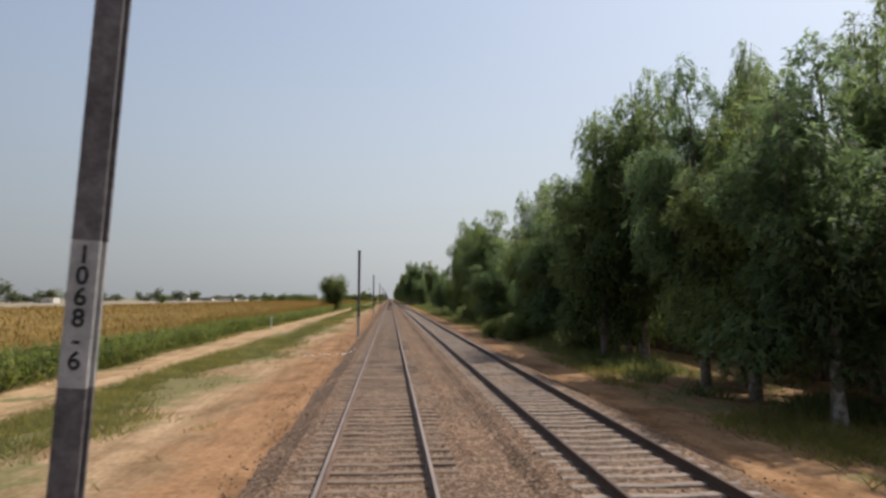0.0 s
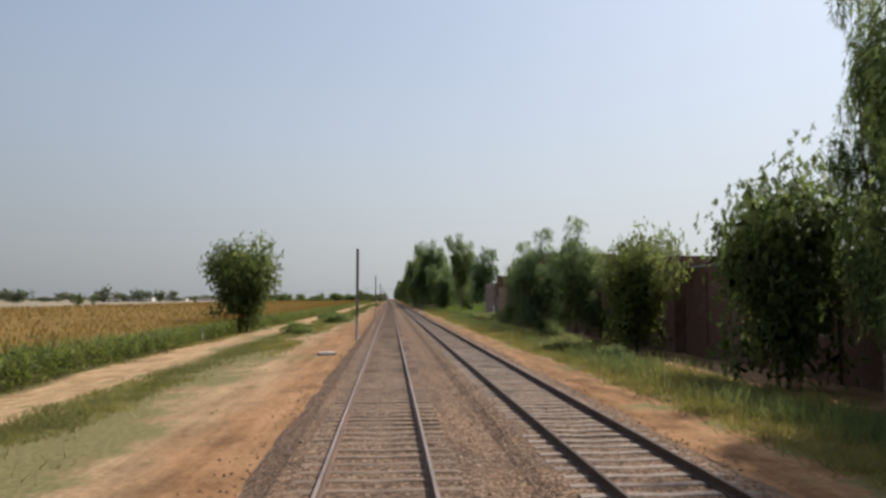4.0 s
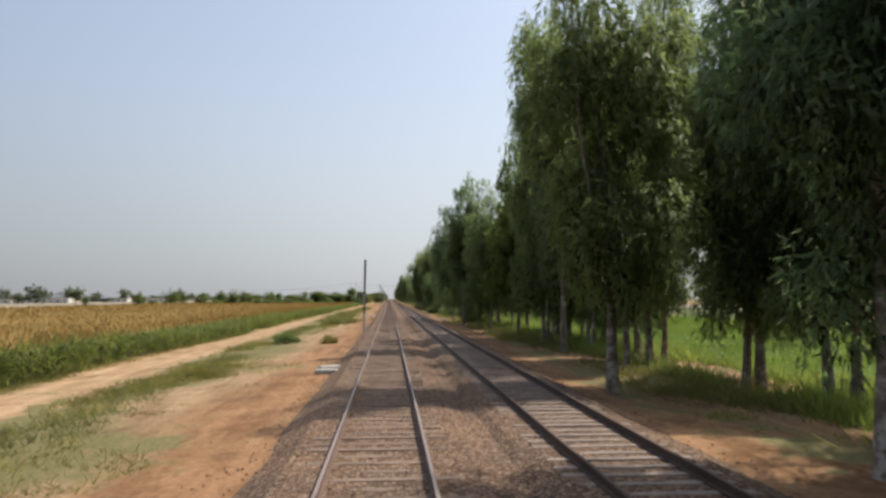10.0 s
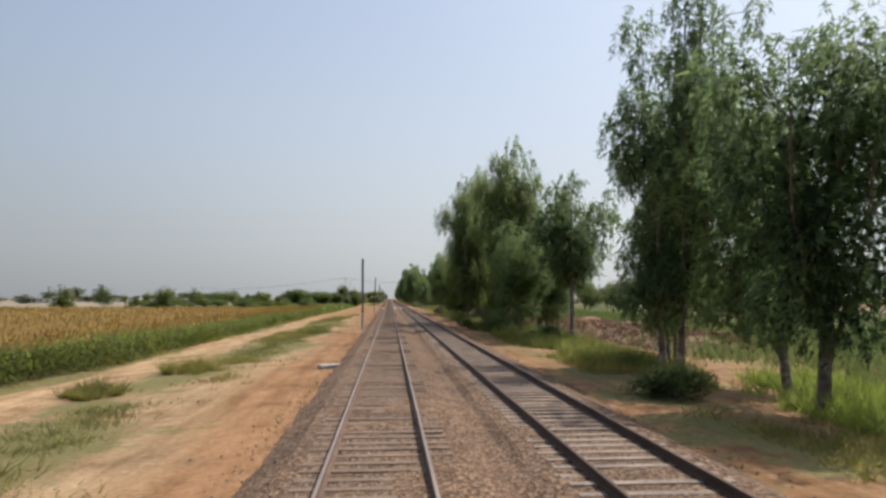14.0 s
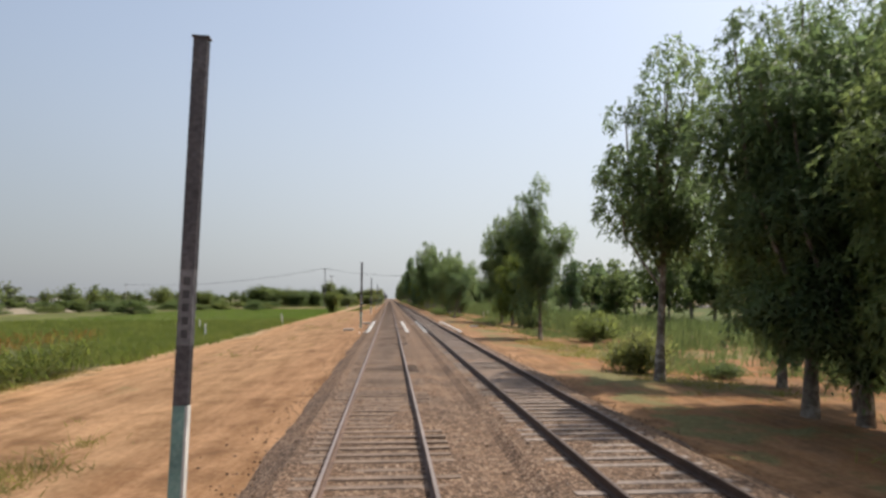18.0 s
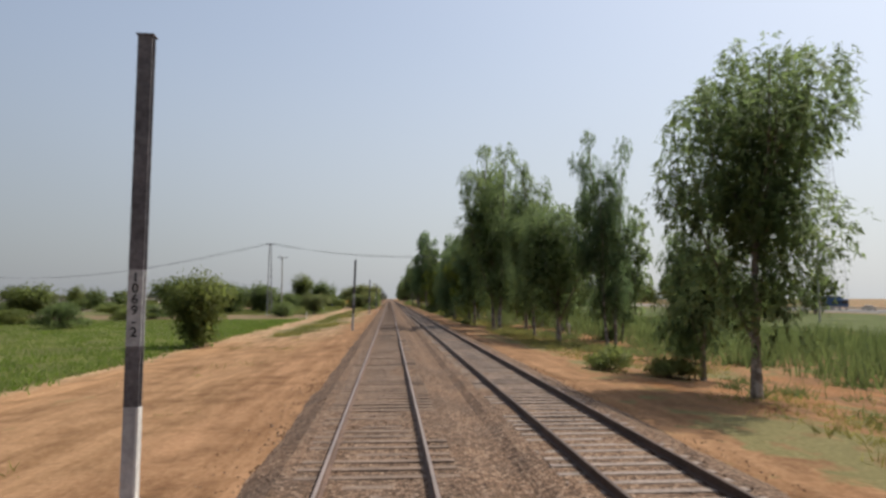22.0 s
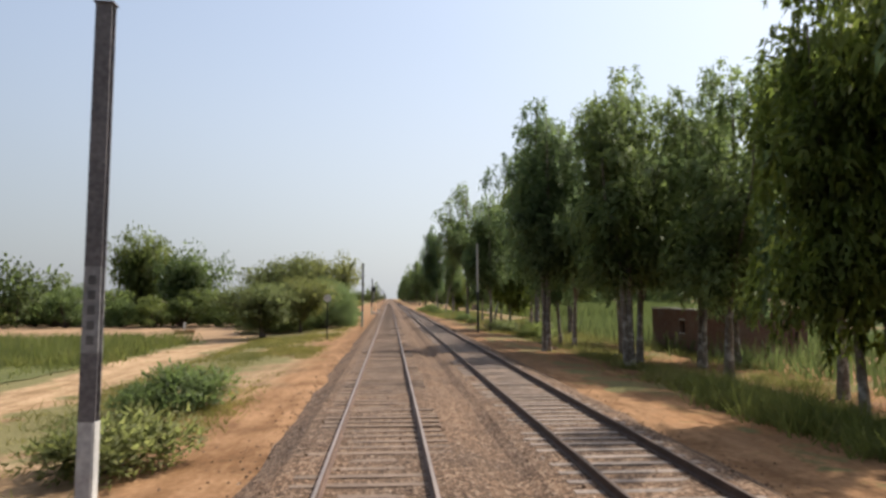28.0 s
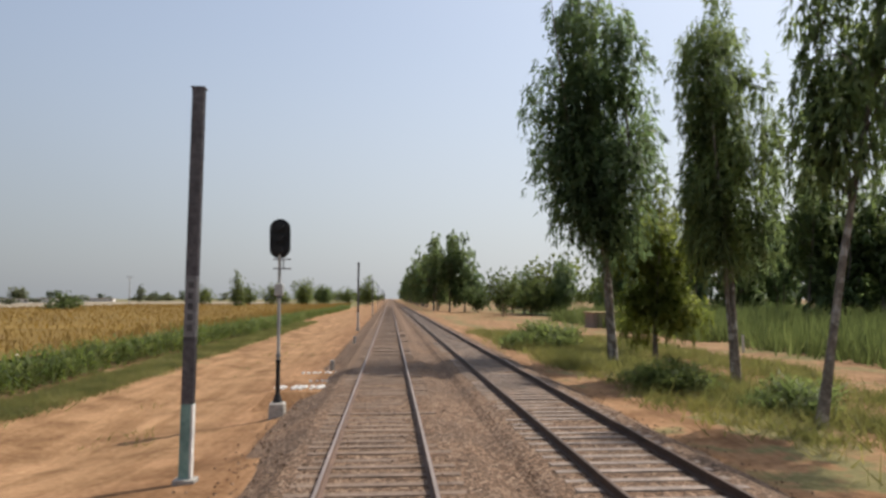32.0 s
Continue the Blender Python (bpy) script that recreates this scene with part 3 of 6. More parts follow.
def gum_kinds(seed, count, leaves, leaf, foliage, core, tall=15, bare=0.10, **more):
    """Some unlike trees of one kind: one or two stems, few or many leaders."""
    return [tree_kind(gum_meshes(seed + i, tall, 6, leaves, foliage, bare + 0.03 * (i % 3), 0.012 * (i % 5 - 2), leaf, 1.0 + 0.15 * (i % 2), 1 + (i % 3 == 1), 4 + (i * 2) % 5, core=core, **more), tall, 6)
            for i in range(count)]


GUMS, MID_GUMS = gum_kinds(11, 8, 44000, (0.23, 0.052), M_GUM, 900, bare=0.08), gum_kinds(11, 6, 14000, (0.34, 0.108), M_GUM, 700, bare=0.05)
BACK_GUMS = gum_kinds(11, 5, 5000, (0.56, 0.2), M_GUM, 500)
LIMES = gum_kinds(31, 4, 32000, (0.22, 0.075), M_LIME, 800, 12, 0.08)
HIGH_GUMS = gum_kinds(24, 3, 30000, (0.23, 0.07), M_GUM, 900, 15, 0.20, skirt=0.7)
LOFTY = [tree_kind(gum_meshes(21 + i, 15, 6, 20000, M_GUM, 0.36, 0.01 * i, (0.24, 0.072), 1.1, 1, 8 + i, 0.95, core=450, skirt=0.25), 15, 6) for i in range(3)]
DOMES = gum_kinds(45, 3, 38000, (0.22, 0.052), M_GUM, 900, 13, 0.12, dome=1.0, puff=1.1, skirt=1.2)
LEANERS = [tree_kind(gum_meshes(41 + i, 13, 6, 11000, M_LIME if i else M_GUM, 0.34, 0.13, (0.26, 0.08), 1.2, 1, 4, 0.8, core=260, skirt=0.2), 13, 6) for i in range(2)]
ROUNDS = [tree_kind(gum_meshes(51 + i, 9, 8, 42000, M_BUSH, 0.04, 0.0, (0.2, 0.08), 0.8, 2, 11, 1.2, 1.0, 2600, M_DARKBARK, 1.6), 9, 8) for i in range(2)]
ACACIAS = [tree_kind(gum_meshes(61 + i, 8, 9, 60000, M_ACACIA, 0.2, 0.02, (0.15, 0.05), 0.55, 2, 14, 0.8, 1.0, 1100, M_DARKBARK, girth=2.4), 8, 9) for i in range(2)]


def dome_meshes(seed, h, w, leaves, leaf, foliage, clumps=34):
    """A bush without a bole: a few stems from the root and leaf clumps over a lumpy dome."""
    rnd, rng = random.Random(seed), np.random.default_rng(seed)
    tv, tf, pts, dirs = [], [], [], []
    for k in range(clumps):
        az, el = k * 2.4 + rnd.uniform(-0.4, 0.4), math.asin(rnd.uniform(0.02, 0.97))
        r = rnd.uniform(0.45, 0.95)
        c = Vector((math.cos(az) * math.cos(el) * r * w * 0.42, math.sin(az) * math.cos(el) * r * w * 0.42, (0.10 + 0.72 * math.sin(el) * r) * h))
        size = rnd.uniform(0.10, 0.19) * w
        m = leaves // clumps
        g = rng.normal(size=(m, 3))
        g *= (rng.uniform(0, 1, (m, 1)) ** 0.45) / np.maximum(np.linalg.norm(g, axis=1, keepdims=True), 1e-6)
        pts.append(g * np.array((size, size, size * 0.85 * min(1.0, 1.6 * h / w))) + np.array(c))
        dirs.append(g * 0.6 + np.array((0, 0, 0.45)) + rng.normal(size=(m, 3)) * 0.45)
        if k % 3 == 0:
            v, f = tube([(0.04 * math.cos(az), 0.04 * math.sin(az), -0.05), c * 0.55, c], [0.012 * h + 0.01, 0.008 * h + 0.006, 0.004], 4)
            tf += [tuple(q + len(tv) for q in p) for p in f]
            tv += v
    pts, dirs = np.concatenate(pts), np.concatenate(dirs)
    keep = pts[:, 2] > 0.02
    lv, lf = leaf_quads(pts[keep], dirs[keep], leaf[0], leaf[1], rng)
    away = np.repeat(pts[keep] * np.array((1, 1, w / h)) + rng.normal(size=(int(keep.sum()), 3)) * 0.15 * w, 3, axis=0)
    return mesh_of("stem", tv, tf, M_DARKBARK), soft_normals(mesh_of("crown", lv, lf, foliage), away)


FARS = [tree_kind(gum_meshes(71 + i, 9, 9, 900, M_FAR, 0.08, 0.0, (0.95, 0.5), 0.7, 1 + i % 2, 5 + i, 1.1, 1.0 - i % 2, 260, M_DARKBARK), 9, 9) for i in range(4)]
FIELDS = [tree_kind(gum_meshes(76 + i, 9, 9, 4200, M_BUSH, 0.08, 0.0, (0.42, 0.19), 0.7, 1 + i % 2, 6 + i, 1.05, 1.0 - i % 2, 520, M_DARKBARK), 9, 9) for i in range(4)]
COPSES = [tree_kind(dome_meshes(75 + i, 9, 9 - 2 * (i == 2), 5200, (0.42, 0.19), M_BUSH, 40), 9, 9) for i in range(3)]
SHRUBS = [tree_kind(dome_meshes(81 + i, 1.6, 2.8, 4200, (0.17, 0.055), M_BUSH if i < 2 else M_ACACIA), 1.6, 2.8) for i in range(3)]
BIGS = [tree_kind(dome_meshes(91 + i, 5, 8, 110000, (0.12, 0.042), M_THORN, 80), 5, 8) for i in range(2)]
plant_rng = random.Random(5)


def plant(kinds, name, x, y, h, w, label, category, group, turn=None, sink=0.0, tilt=0.0):
    k = kinds[plant_rng.randrange(len(kinds))]
    s, q = w / k["w"], h / k["h"]
    turn = plant_rng.uniform(0, 360) if turn is None else turn
    ob = new(name)
    ob.matrix_basis = pose(x, y, ground_z(x, y) - sink, 0, tilt, turn) @ Matrix.Diagonal((s, s, q, 1))
    tagged(ob, label, category, group)
    trunk, crown = k["meshes"]
    part("stem" if trunk.name.startswith("stem") else "trunk", trunk, None, ob)
    part("crown", crown, None, ob)
    return ob


def gum(x, y, h, w):
    plant(BACK_GUMS if x > 23 or y > 1150 else HIGH_GUMS if y > 940 else GUMS if x < 21.5 else MID_GUMS, "gum_tree", x, y, h, w, "tall dark green gum tree with drooping leaves and pale trunk", "tree", "trees along the line")


def tall_gum(x, y, h, w):
    plant(HIGH_GUMS, "gum_tree", x, y, h, w, "tall gum tree with a high dark crown and pale trunk", "tree", "trees along the line")


def lime(x, y, h, w):
    plant(LIMES, "young_gum_tree", x, y, h, w, "yellow-green young gum tree with drooping leafy branches", "tree", "trees along the line")


def lofty(x, y, h, w):
    plant(LOFTY, "gum_tree", x, y, h, w, "tall gum tree with a bare lower trunk and a high crown", "tree", "trees along the line")


def domed(x, y, h, w):
    plant(DOMES, "gum_tree", x, y, h, w, "gum tree with a broad rounded crown over bare pale trunks", "tree", "trees along the line")


def leaner(x, y, h, w, turn=None, tilt=0.0):
    plant(LEANERS, "leaning_gum_tree", x, y, h, w, "leaning thin gum tree with sparse leaves and pale trunk", "tree", "trees along the line", turn, tilt=tilt)


def shrubby(x, y, h, w):
    plant(ROUNDS, "shrubby_tree", x, y, h, w, "small bushy dark tree growing beside the brick wall", "tree", "trees along the line")


def round_tree(x, y, h, w):
    plant(ROUNDS, "round_tree", x, y, h, w, "round dark green tree at the edge of the field", "tree", "field trees")


def acacia(x, y, h, w):
    plant(ACACIAS, "acacia_tree", x, y, h, w, "spreading acacia with feathery olive leaves beside the track", "tree", "acacias")


def big_bush(x, y, h, w):
    plant(BIGS, "large_bush", x, y, h, w, "dense green thorny bush reaching down to the ground", "bush", "bushes")


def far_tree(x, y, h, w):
    # beyond 190 m the haze sits in the leaf colour of FARS
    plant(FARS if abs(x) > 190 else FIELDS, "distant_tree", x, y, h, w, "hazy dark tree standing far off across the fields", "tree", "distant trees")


def shrub(x, y, h, w):
    plant(SHRUBS, "bush", x, y, h, w, "low dusty green bush on sandy ground", "bush", "bushes")


def tussock_mesh(seed):
    """A loose patch of grass: tufts of unlike height that lean apart."""
    rng = np.random.default_rng(seed)
    tufts, each = 34, 46
    r, t = rng.uniform(0, 1, tufts) ** 0.6, rng.uniform(0, 6.283, tufts)
    c = np.column_stack([r * np.cos(t), r * np.sin(t) * 0.9, np.zeros(tufts)])
    tall = rng.uniform(0.35, 1.0, tufts) * (1.05 - 0.55 * r)
    p = np.repeat(c, each, axis=0) + rng.normal(size=(tufts * each, 3)) * np.array((0.05, 0.05, 0))
    d = np.column_stack([rng.normal(size=(tufts * each, 2)) * 0.42, np.ones(tufts * each)])
    v, f = leaf_quads(p, d, 0.8, 0.022, rng)
    v = v.reshape(-1, 3, 3)
    v[:, :, 2] *= np.repeat(tall, each)[:, None]
    return mesh_of("blade_patch", v.reshape(-1, 3), f, M_GRASS)


TUSSOCKS = [tussock_mesh(i) for i in range(3)]


def tussock(x, y, h, w):
    ob = new("grass_clump", TUSSOCKS[plant_rng.randrange(3)])
    ob.matrix_basis = pose(x, y, ground_z(x, y) - 0.03, 0, 0, plant_rng.uniform(0, 360)) @ Matrix.Diagonal((w / 2, w / 2, h / 0.7, 1))
    tagged(ob, "olive and straw coloured clump of wild grass on sand", "grass clump", "grass clumps", "stuff")


# the row along the far side of the line
gum(20.6, 27.7, 15.9, 6.2)
gum(13.5, 28.6, 13.7, 5.9)
gum(12.5, 39.4, 13.5, 6.2)
gum(16.5, 60.8, 11.7, 5.7)
gum(15.1, 71.9, 15.8, 6.0)
gum(12.4, 81.2, 9.0, 5.4)
gum(18.1, 93.0, 11.7, 6.2)
gum(15.1, 94.4, 15.6, 8.6)
lime(15.1, 105.2, 14.6, 6.2)
gum(15.7, 115.5, 16.0, 5.0)
gum(17.8, 129.6, 18.2, 8)
gum(16.7, 136.6, 17.4, 7)
gum(16.9, 148, 19.8, 7.5)
gum(16.0, 151.9, 16, 4.0)
shrubby(17.2, 162.8, 10.1, 6.6)
shrubby(17.4, 181.5, 8.5, 5.0)
shrubby(21.4, 189.3, 9.3, 6.4)
gum(18.1, 197.8, 11.4, 5.4)
gum(16.0, 204.8, 10.9, 5.9)
gum(16.0, 216.5, 10.4, 5.5)
gum(15.9, 325.1, 12.1, 6.2)
gum(15.0, 328.8, 10.2, 6.2)
gum(13.1, 332.6, 12.7, 5.1)
gum(13.5, 344, 20.6, 7)
gum(9.6, 346.1, 17.3, 6.2)
gum(16.2, 357.8, 15.7, 6.2)
gum(8.2, 358.1, 16.5, 6.2)
gum(14.7, 361.9, 17.4, 6.2)
gum(13.8, 369.2, 20.0, 5.9)
gum(11.5, 378.1, 22.8, 5.5)
gum(14.7, 388.8, 15.3, 6.2)
gum(15.0, 395.5, 14.6, 6.2)
lime(13.2, 403.5, 18.7, 6.8)
gum(11.5, 411.4, 16.4, 6.2)
gum(9.6, 421.9, 18.5, 5.7)
gum(14.1, 421.9, 15.1, 6.2)
gum(12.2, 426.8, 16.7, 6.1)
gum(11.0, 433.9, 19.1, 6.2)
gum(10.7, 444.3, 17.6, 6.2)
domed(13.9, 488.7, 12.3, 7.6)
lofty(14.8, 522, 13.4, 6.6)
domed(11.8, 528.2, 10.1, 6.2)
gum(12.0, 534, 18.3, 6.4)
gum(15.9, 539.8, 11.5, 6.2)
gum(13.4, 542.7, 16.5, 5.9)
gum(9.2, 545.9, 16.0, 5.7)
gum(11.6, 552.1, 18.9, 6.6)
lime(11.9, 569.9, 11.9, 6.6)
gum(16.2, 607.1, 14.7, 6.4)
gum(13.6, 611.1, 12.7, 6.2)
gum(13.2, 614.8, 12.5, 6.2)
gum(13.0, 620.6, 13, 6.6)
gum(16.9, 623.4, 14.4, 6.2)
lofty(11.8, 629.5, 13.9, 6.9)
gum(13.5, 661.1, 14.0, 5.4)
gum(18.3, 702, 16.8, 7.4)
lime(17.8, 694.2, 11.2, 6.2)
gum(17.6, 708, 13, 6)
domed(14.6, 792.2, 11.8, 7.8)
gum(14.4, 799.5, 16.4, 4.8)
tall_gum(14.4, 823.0, 20.0, 6.0)
tall_gum(17.2, 819.5, 16.5, 6.0)
gum(11.6, 827, 12.8, 5.6)
lime(11.9, 835.6, 13.1, 6.2)
gum(10.3, 841.9, 13.0, 6.2)
gum(15.9, 855.9, 14.8, 6.2)
gum(11.5, 860.4, 12.4, 6.2)
gum(16.5, 860.8, 16.8, 5.1)
gum(14.6, 865.2, 17.3, 6)
gum(12.8, 876, 15.2, 6.8)
gum(20.1, 894.4, 15.4, 6.2)
gum(15.8, 896.1, 14.3, 5.6)
leaner(11.9, 908, 17.6, 5.2, 180)
gum(14.5, 972.6, 13.9, 6.2)
gum(15.5, 977.2, 14.9, 6.2)
gum(10.7, 979.1, 15.9, 6.2)
gum(14.1, 985.2, 14.5, 5.0)
gum(14.6, 989.8, 12.6, 4.8)
gum(14.0, 1000.2, 20.8, 6.6)
lime(13.8, 1011.5, 16.1, 6.4)
domed(16.9, 494, 12.2, 7.5)
gum(14.4, 501, 19.6, 7.6)
gum(16.5, 506, 13, 5)
gum(19.3, 158.5, 17, 4.5)
gum(17.2, 465.2, 20.5, 7.4)
lime(18.6, 460.7, 11.7, 7)
gum(11.5, 807.2, 20, 8.0)
gum(17.6, 787.2, 17, 4.6)
gum(10.8, 1006, 14, 5.5)
gum(19.8, 1029.6, 18.5, 5)
leaner(14.2, 1027.7, 20.0, 5.8, 0, 7)
gum(15.6, 1029.5, 10.5, 4.8)
gum(40, 345, 16, 7)
gum(46, 352, 17, 6.5)
gum(58, 340, 14, 8)
gum(22.8, 302, 15.8, 7.2)
gum(18.6, 311.5, 20, 6.8)
gum(18.6, 329, 14.4, 4.8)
gum(22.5, 331, 14.5, 6)
domed(13.7, 736, 11.8, 6.4)
gum(15, 745, 8, 4.2)
domed(13.8, 758.5, 13.0, 6.9)
gum(15.0, 765.5, 8.8, 4.2)
lime(12.3, 907, 12.3, 7.4)
lofty(18.4, 915.6, 18.8, 7)
lime(14.3, 911.5, 12, 7.4)
gum(11, 941.5, 23, 8)
lime(14, 952, 16, 6)
gum(19, 935, 19, 6)
lofty(12.9, 1047, 22, 9.5)
gum(15.3, 1046.5, 12.2, 5.4)


# the thicker stands: more trees behind the front row
fill = random.Random(14)
for y0, y1, step, x0, x1, lo, hi in ((14, 60, 5.0, 14, 20, 12, 16), (70, 112, 9, 16, 20, 8, 10.5), (350, 392, 6.0, 15.5, 19, 12, 17), (392, 438, 7.0, 15.5, 19, 13, 18),
                                     (538, 560, 8, 16, 20, 11, 15), (562, 606, 5.5, 12.5, 19, 11, 15), (800, 880, 15, 19, 23, 9.5, 13), (950, 975, 11, 14, 20, 13, 17), (975, 1012, 17, 18, 22, 11, 15)):
    y = y0
    while y < y1:
        (gum if fill.random() < 0.75 else lime)(round(fill.uniform(x0, x1), 1), y + fill.uniform(-1.5, 1.5), fill.uniform(lo, hi), fill.uniform(5, 7.5))
        y += step

for a in ((14.5, 57, 12, 6.8), (15.5, 48, 14, 6.8), (15, 66, 13, 6.8), (18, 72, 12, 7), (12.8, 969, 16, 6.5), (16.5, 966, 15, 7), (15.6, 612, 13, 7.5), (14, 619.5, 12, 6.5), (16.8, 604, 14, 8), (16.5, 99, 12.5, 7.5), (17.5, 630, 11.5, 7), (57, 705, 13, 9), (63, 710, 14, 9), (70, 712, 13, 9), (41, 700, 12.5, 8), (46, 703, 14.5, 9), (51, 706, 13.5, 9), (37, 712, 10, 7), (13.4, 24.5, 11.6, 6.5), (12.9, 19, 10.6, 6), (12.4, 386.5, 21, 6.5), (14.2, 382, 18, 7), (14.4, 392, 17, 7), (13.6, 371, 18, 6.5),
          (36, 332, 12, 8), (42, 320, 15, 7), (47, 323, 16.5, 7), (52, 329, 12, 8), (44, 336, 11, 9), (62, 345, 13, 9)):
    gum(*a)

# thicket that closes the view below the first stand
for i in range(15):
    shrub(round(fill.uniform(12.4, 15.2), 1), 62 + 3.6 * i + fill.uniform(-1, 1), fill.uniform(1.7, 2.9), fill.uniform(3.0, 4.4))

# trees on the near side
round_tree(-16.8, 216, 11.0, 8.0)
round_tree(-15.5, 791.3, 6.0, 4.8)
acacia(-18.2, 906, 5.2, 7.5)
for a in ((-45, 929, 8.6, 12), (-42, 919, 7.3, 9.7), (-34, 926, 8.0, 9), (-60, 960, 9, 12), (-75, 885, 7, 10), (-63, 943, 10, 12), (-29, 943, 5.2, 6.5)):
    round_tree(*a)
round_tree(-38.5, 1045, 14.5, 8.5)
round_tree(-30, 1038, 11.3, 9.4)
acacia(-11.5, 1000.5, 5.2, 7.8)
acacia(-9.4, 1009, 6.2, 7)
acacia(-9.0, 1029, 9.6, 9.2)
acacia(-13.5, 1030, 9.5, 11)
big_bush(-8.2, 1017.5, 5.6, 9)
big_bush(-12.5, 1013, 5.2, 8)
big_bush(-6.8, 1025, 4.0, 5)
for a in ((24.6, 1216, 10.7, 8), (33, 1225, 10, 10), (41, 1237, 15.0, 14), (52, 1230, 12, 14), (64, 1240, 13, 14), (-42, 1266, 11.8, 4.8), (-68, 1217, 5.6, 8), (-30, 1316, 11, 8), (-9.8, 1366, 13.5, 8),
          (-62, 1440, 12, 12), (-80, 1470, 12, 16), (-48, 1460, 11, 12), (-38, 1480, 12, 12), (-100, 1450, 11, 14), (-26, 1500, 11, 12), (-17, 1520, 12, 10)):
    far_tree(*a)
leaner(12.2, 1085.5, 18.6, 5.2, 0, 6)
gum(15.1, 1095.4, 17.4, 4.6)
lime(17.8, 1112, 11.6, 5.6)
gum(12.4, 1102.5, 20.6, 6.6)
leaner(15.4, 523.6, 13.3, 5.2, 90)
for i in range(19):
    plant(COPSES, "field_bush", -21 - 3.8 * i + fill.uniform(-1, 1), 1034 + fill.uniform(-3, 5), fill.uniform(3.4, 5.6), fill.uniform(5, 7.5), "dense green bush at the edge of the maize field", "bush", "bushes")
leaner(11.6, 723.7, 8.9, 5.9, 0)
# groves farther off
for a in ((44, 768, 13.5, 8), (53, 780, 14, 9), (60, 784, 14, 9), (47, 578, 11.5, 8), (51, 586, 12.5, 8), (56, 582, 13, 9), (61, 588, 11, 9), (66, 580, 12, 9), (50, 945, 15, 10), (57, 948, 13, 9), (44, 951, 12, 8)):
    gum(*a)
for a in ((12.5, 1262, 20, 8), (17, 1266, 23, 9), (21.5, 1264, 22, 8), (14.5, 1275, 23, 8), (25, 1268, 14, 8), (33, 1235, 11, 8), (41, 1225, 13, 8), (48, 772, 13, 8), (57, 790, 14, 9), (63, 775, 12, 9)):
    gum(*a)
for i in range(24):
    gum(42 + 3.4 * i + fill.uniform(-2, 2), 1180 + fill.uniform(-12, 14), fill.uniform(13, 21), fill.uniform(7, 9.5))
for i in range(13):
    gum(47 + 3.2 * i + fill.uniform(-1, 1), 1132 + fill.uniform(-8, 10), fill.uniform(15, 21), fill.uniform(7, 10))
for i in range(18):
    gum(11.5 + fill.uniform(0, 5), 1292 + 24 * i + fill.uniform(-5, 5), fill.uniform(17, 23), fill.uniform(8, 10))
for a in ((14.5, 458, 2.2, 5), (12.6, 468, 1.8, 3.5), (13.5, 523, 1.6, 4), (-22.4, 883, 3.4, 4.2), (-22, 887, 3.0, 3.6), (-20.6, 932, 4.7, 5), (-6.4, 1060.5, 1.7, 3.4), (-7.0, 245.5, 0.9, 3.4), (-7.6, 236.5, 1.4, 4.6), (-9.5, 208, 1.2, 3.6), (-5.4, 948, 1.2, 3.0), (-6.5, 956, 1.4, 3.4)):
    shrub(*a)

for a in ((17.5, 903, 1.6, 3.5), (15, 888.5, 1.8, 3.2), (19.5, 911, 2.4, 4.5), (22.5, 909, 2.6, 5), (21, 916, 2.4, 5), (25.5, 912, 3, 5), (24, 920, 2.8, 6), (28, 918, 3, 6)):
    shrub(*a)
for y in range(224, 284, 4):
    shrub(14.6 + 3.6 * plant_rng.random(), y + 2 * plant_rng.random(), 0.8 + 0.8 * plant_rng.random(), 3 + 2.2 * plant_rng.random())
for a in ((-11.2, 273, 1.3, 2.6), (-9.2, 262, 0.9, 2.0), (-7.4, 284, 0.7, 1.6), (-10.4, 252, 1.3, 3.2), (-6.2, 300, 0.6, 1.5), (-9.6, 330, 0.8, 2.2), (-8.0, 390, 0.9, 2.2), (-9.8, 458, 0.9, 2.6)):
    shrub(*a)
shrub(12.7, 43.5, 2.1, 3.3)
shrub(10.7, 55.9, 1.8, 3.1)
shrub(9.1, 59.2, 1.7, 2.4)
shrub(10.8, 56.8, 1.3, 2.6)
shrub(13.0, 123.0, 2.2, 2.6)
shrub(14.2, 246.8, 1.5, 6.8)
shrub(15.1, 258.7, 1.4, 4.7)
shrub(11.7, 178.4, 1.2, 3.2)
shrub(16.0, 201.9, 1.7, 2.9)
shrub(13.3, 173.8, 1.0, 2.2)
shrub(11.8, 432.8, 1.9, 3.1)
shrub(12.0, 472.2, 1.9, 4.4)
shrub(10.0, 490.6, 1.2, 2.7)
shrub(11.6, 538.7, 1.9, 4.3)
shrub(9.5, 544.4, 1.4, 3.1)
shrub(19.7, 619.9, 2.4, 4.1)
shrub(19.0, 615.0, 2.1, 3.0)
shrub(12.2, 633.0, 2.1, 3.1)
shrub(16.9, 634.1, 0.8, 1.9)
shrub(18.7, 689.5, 2.7, 4.2)
shrub(19.1, 663.0, 2.7, 4.4)
shrub(10.3, 741.9, 1.5, 3.1)
shrub(12.3, 728.7, 0.8, 2.1)
shrub(11.0, 767.2, 1.2, 2.2)
shrub(13.5, 765.5, 1.0, 2.7)
shrub(20.3, 796.2, 1.2, 1.4)
shrub(10.2, 824.4, 0.8, 1.4)
shrub(11.1, 861.2, 0.9, 2.1)
shrub(10.8, 893.0, 1.2, 3.9)
shrub(15.2, 888.0, 1.0, 2.0)
shrub(10.9, 911.5, 2.1, 3.2)
shrub(13.0, 932.0, 1.8, 5.5)
shrub(14.3, 997.8, 1.7, 3.6)
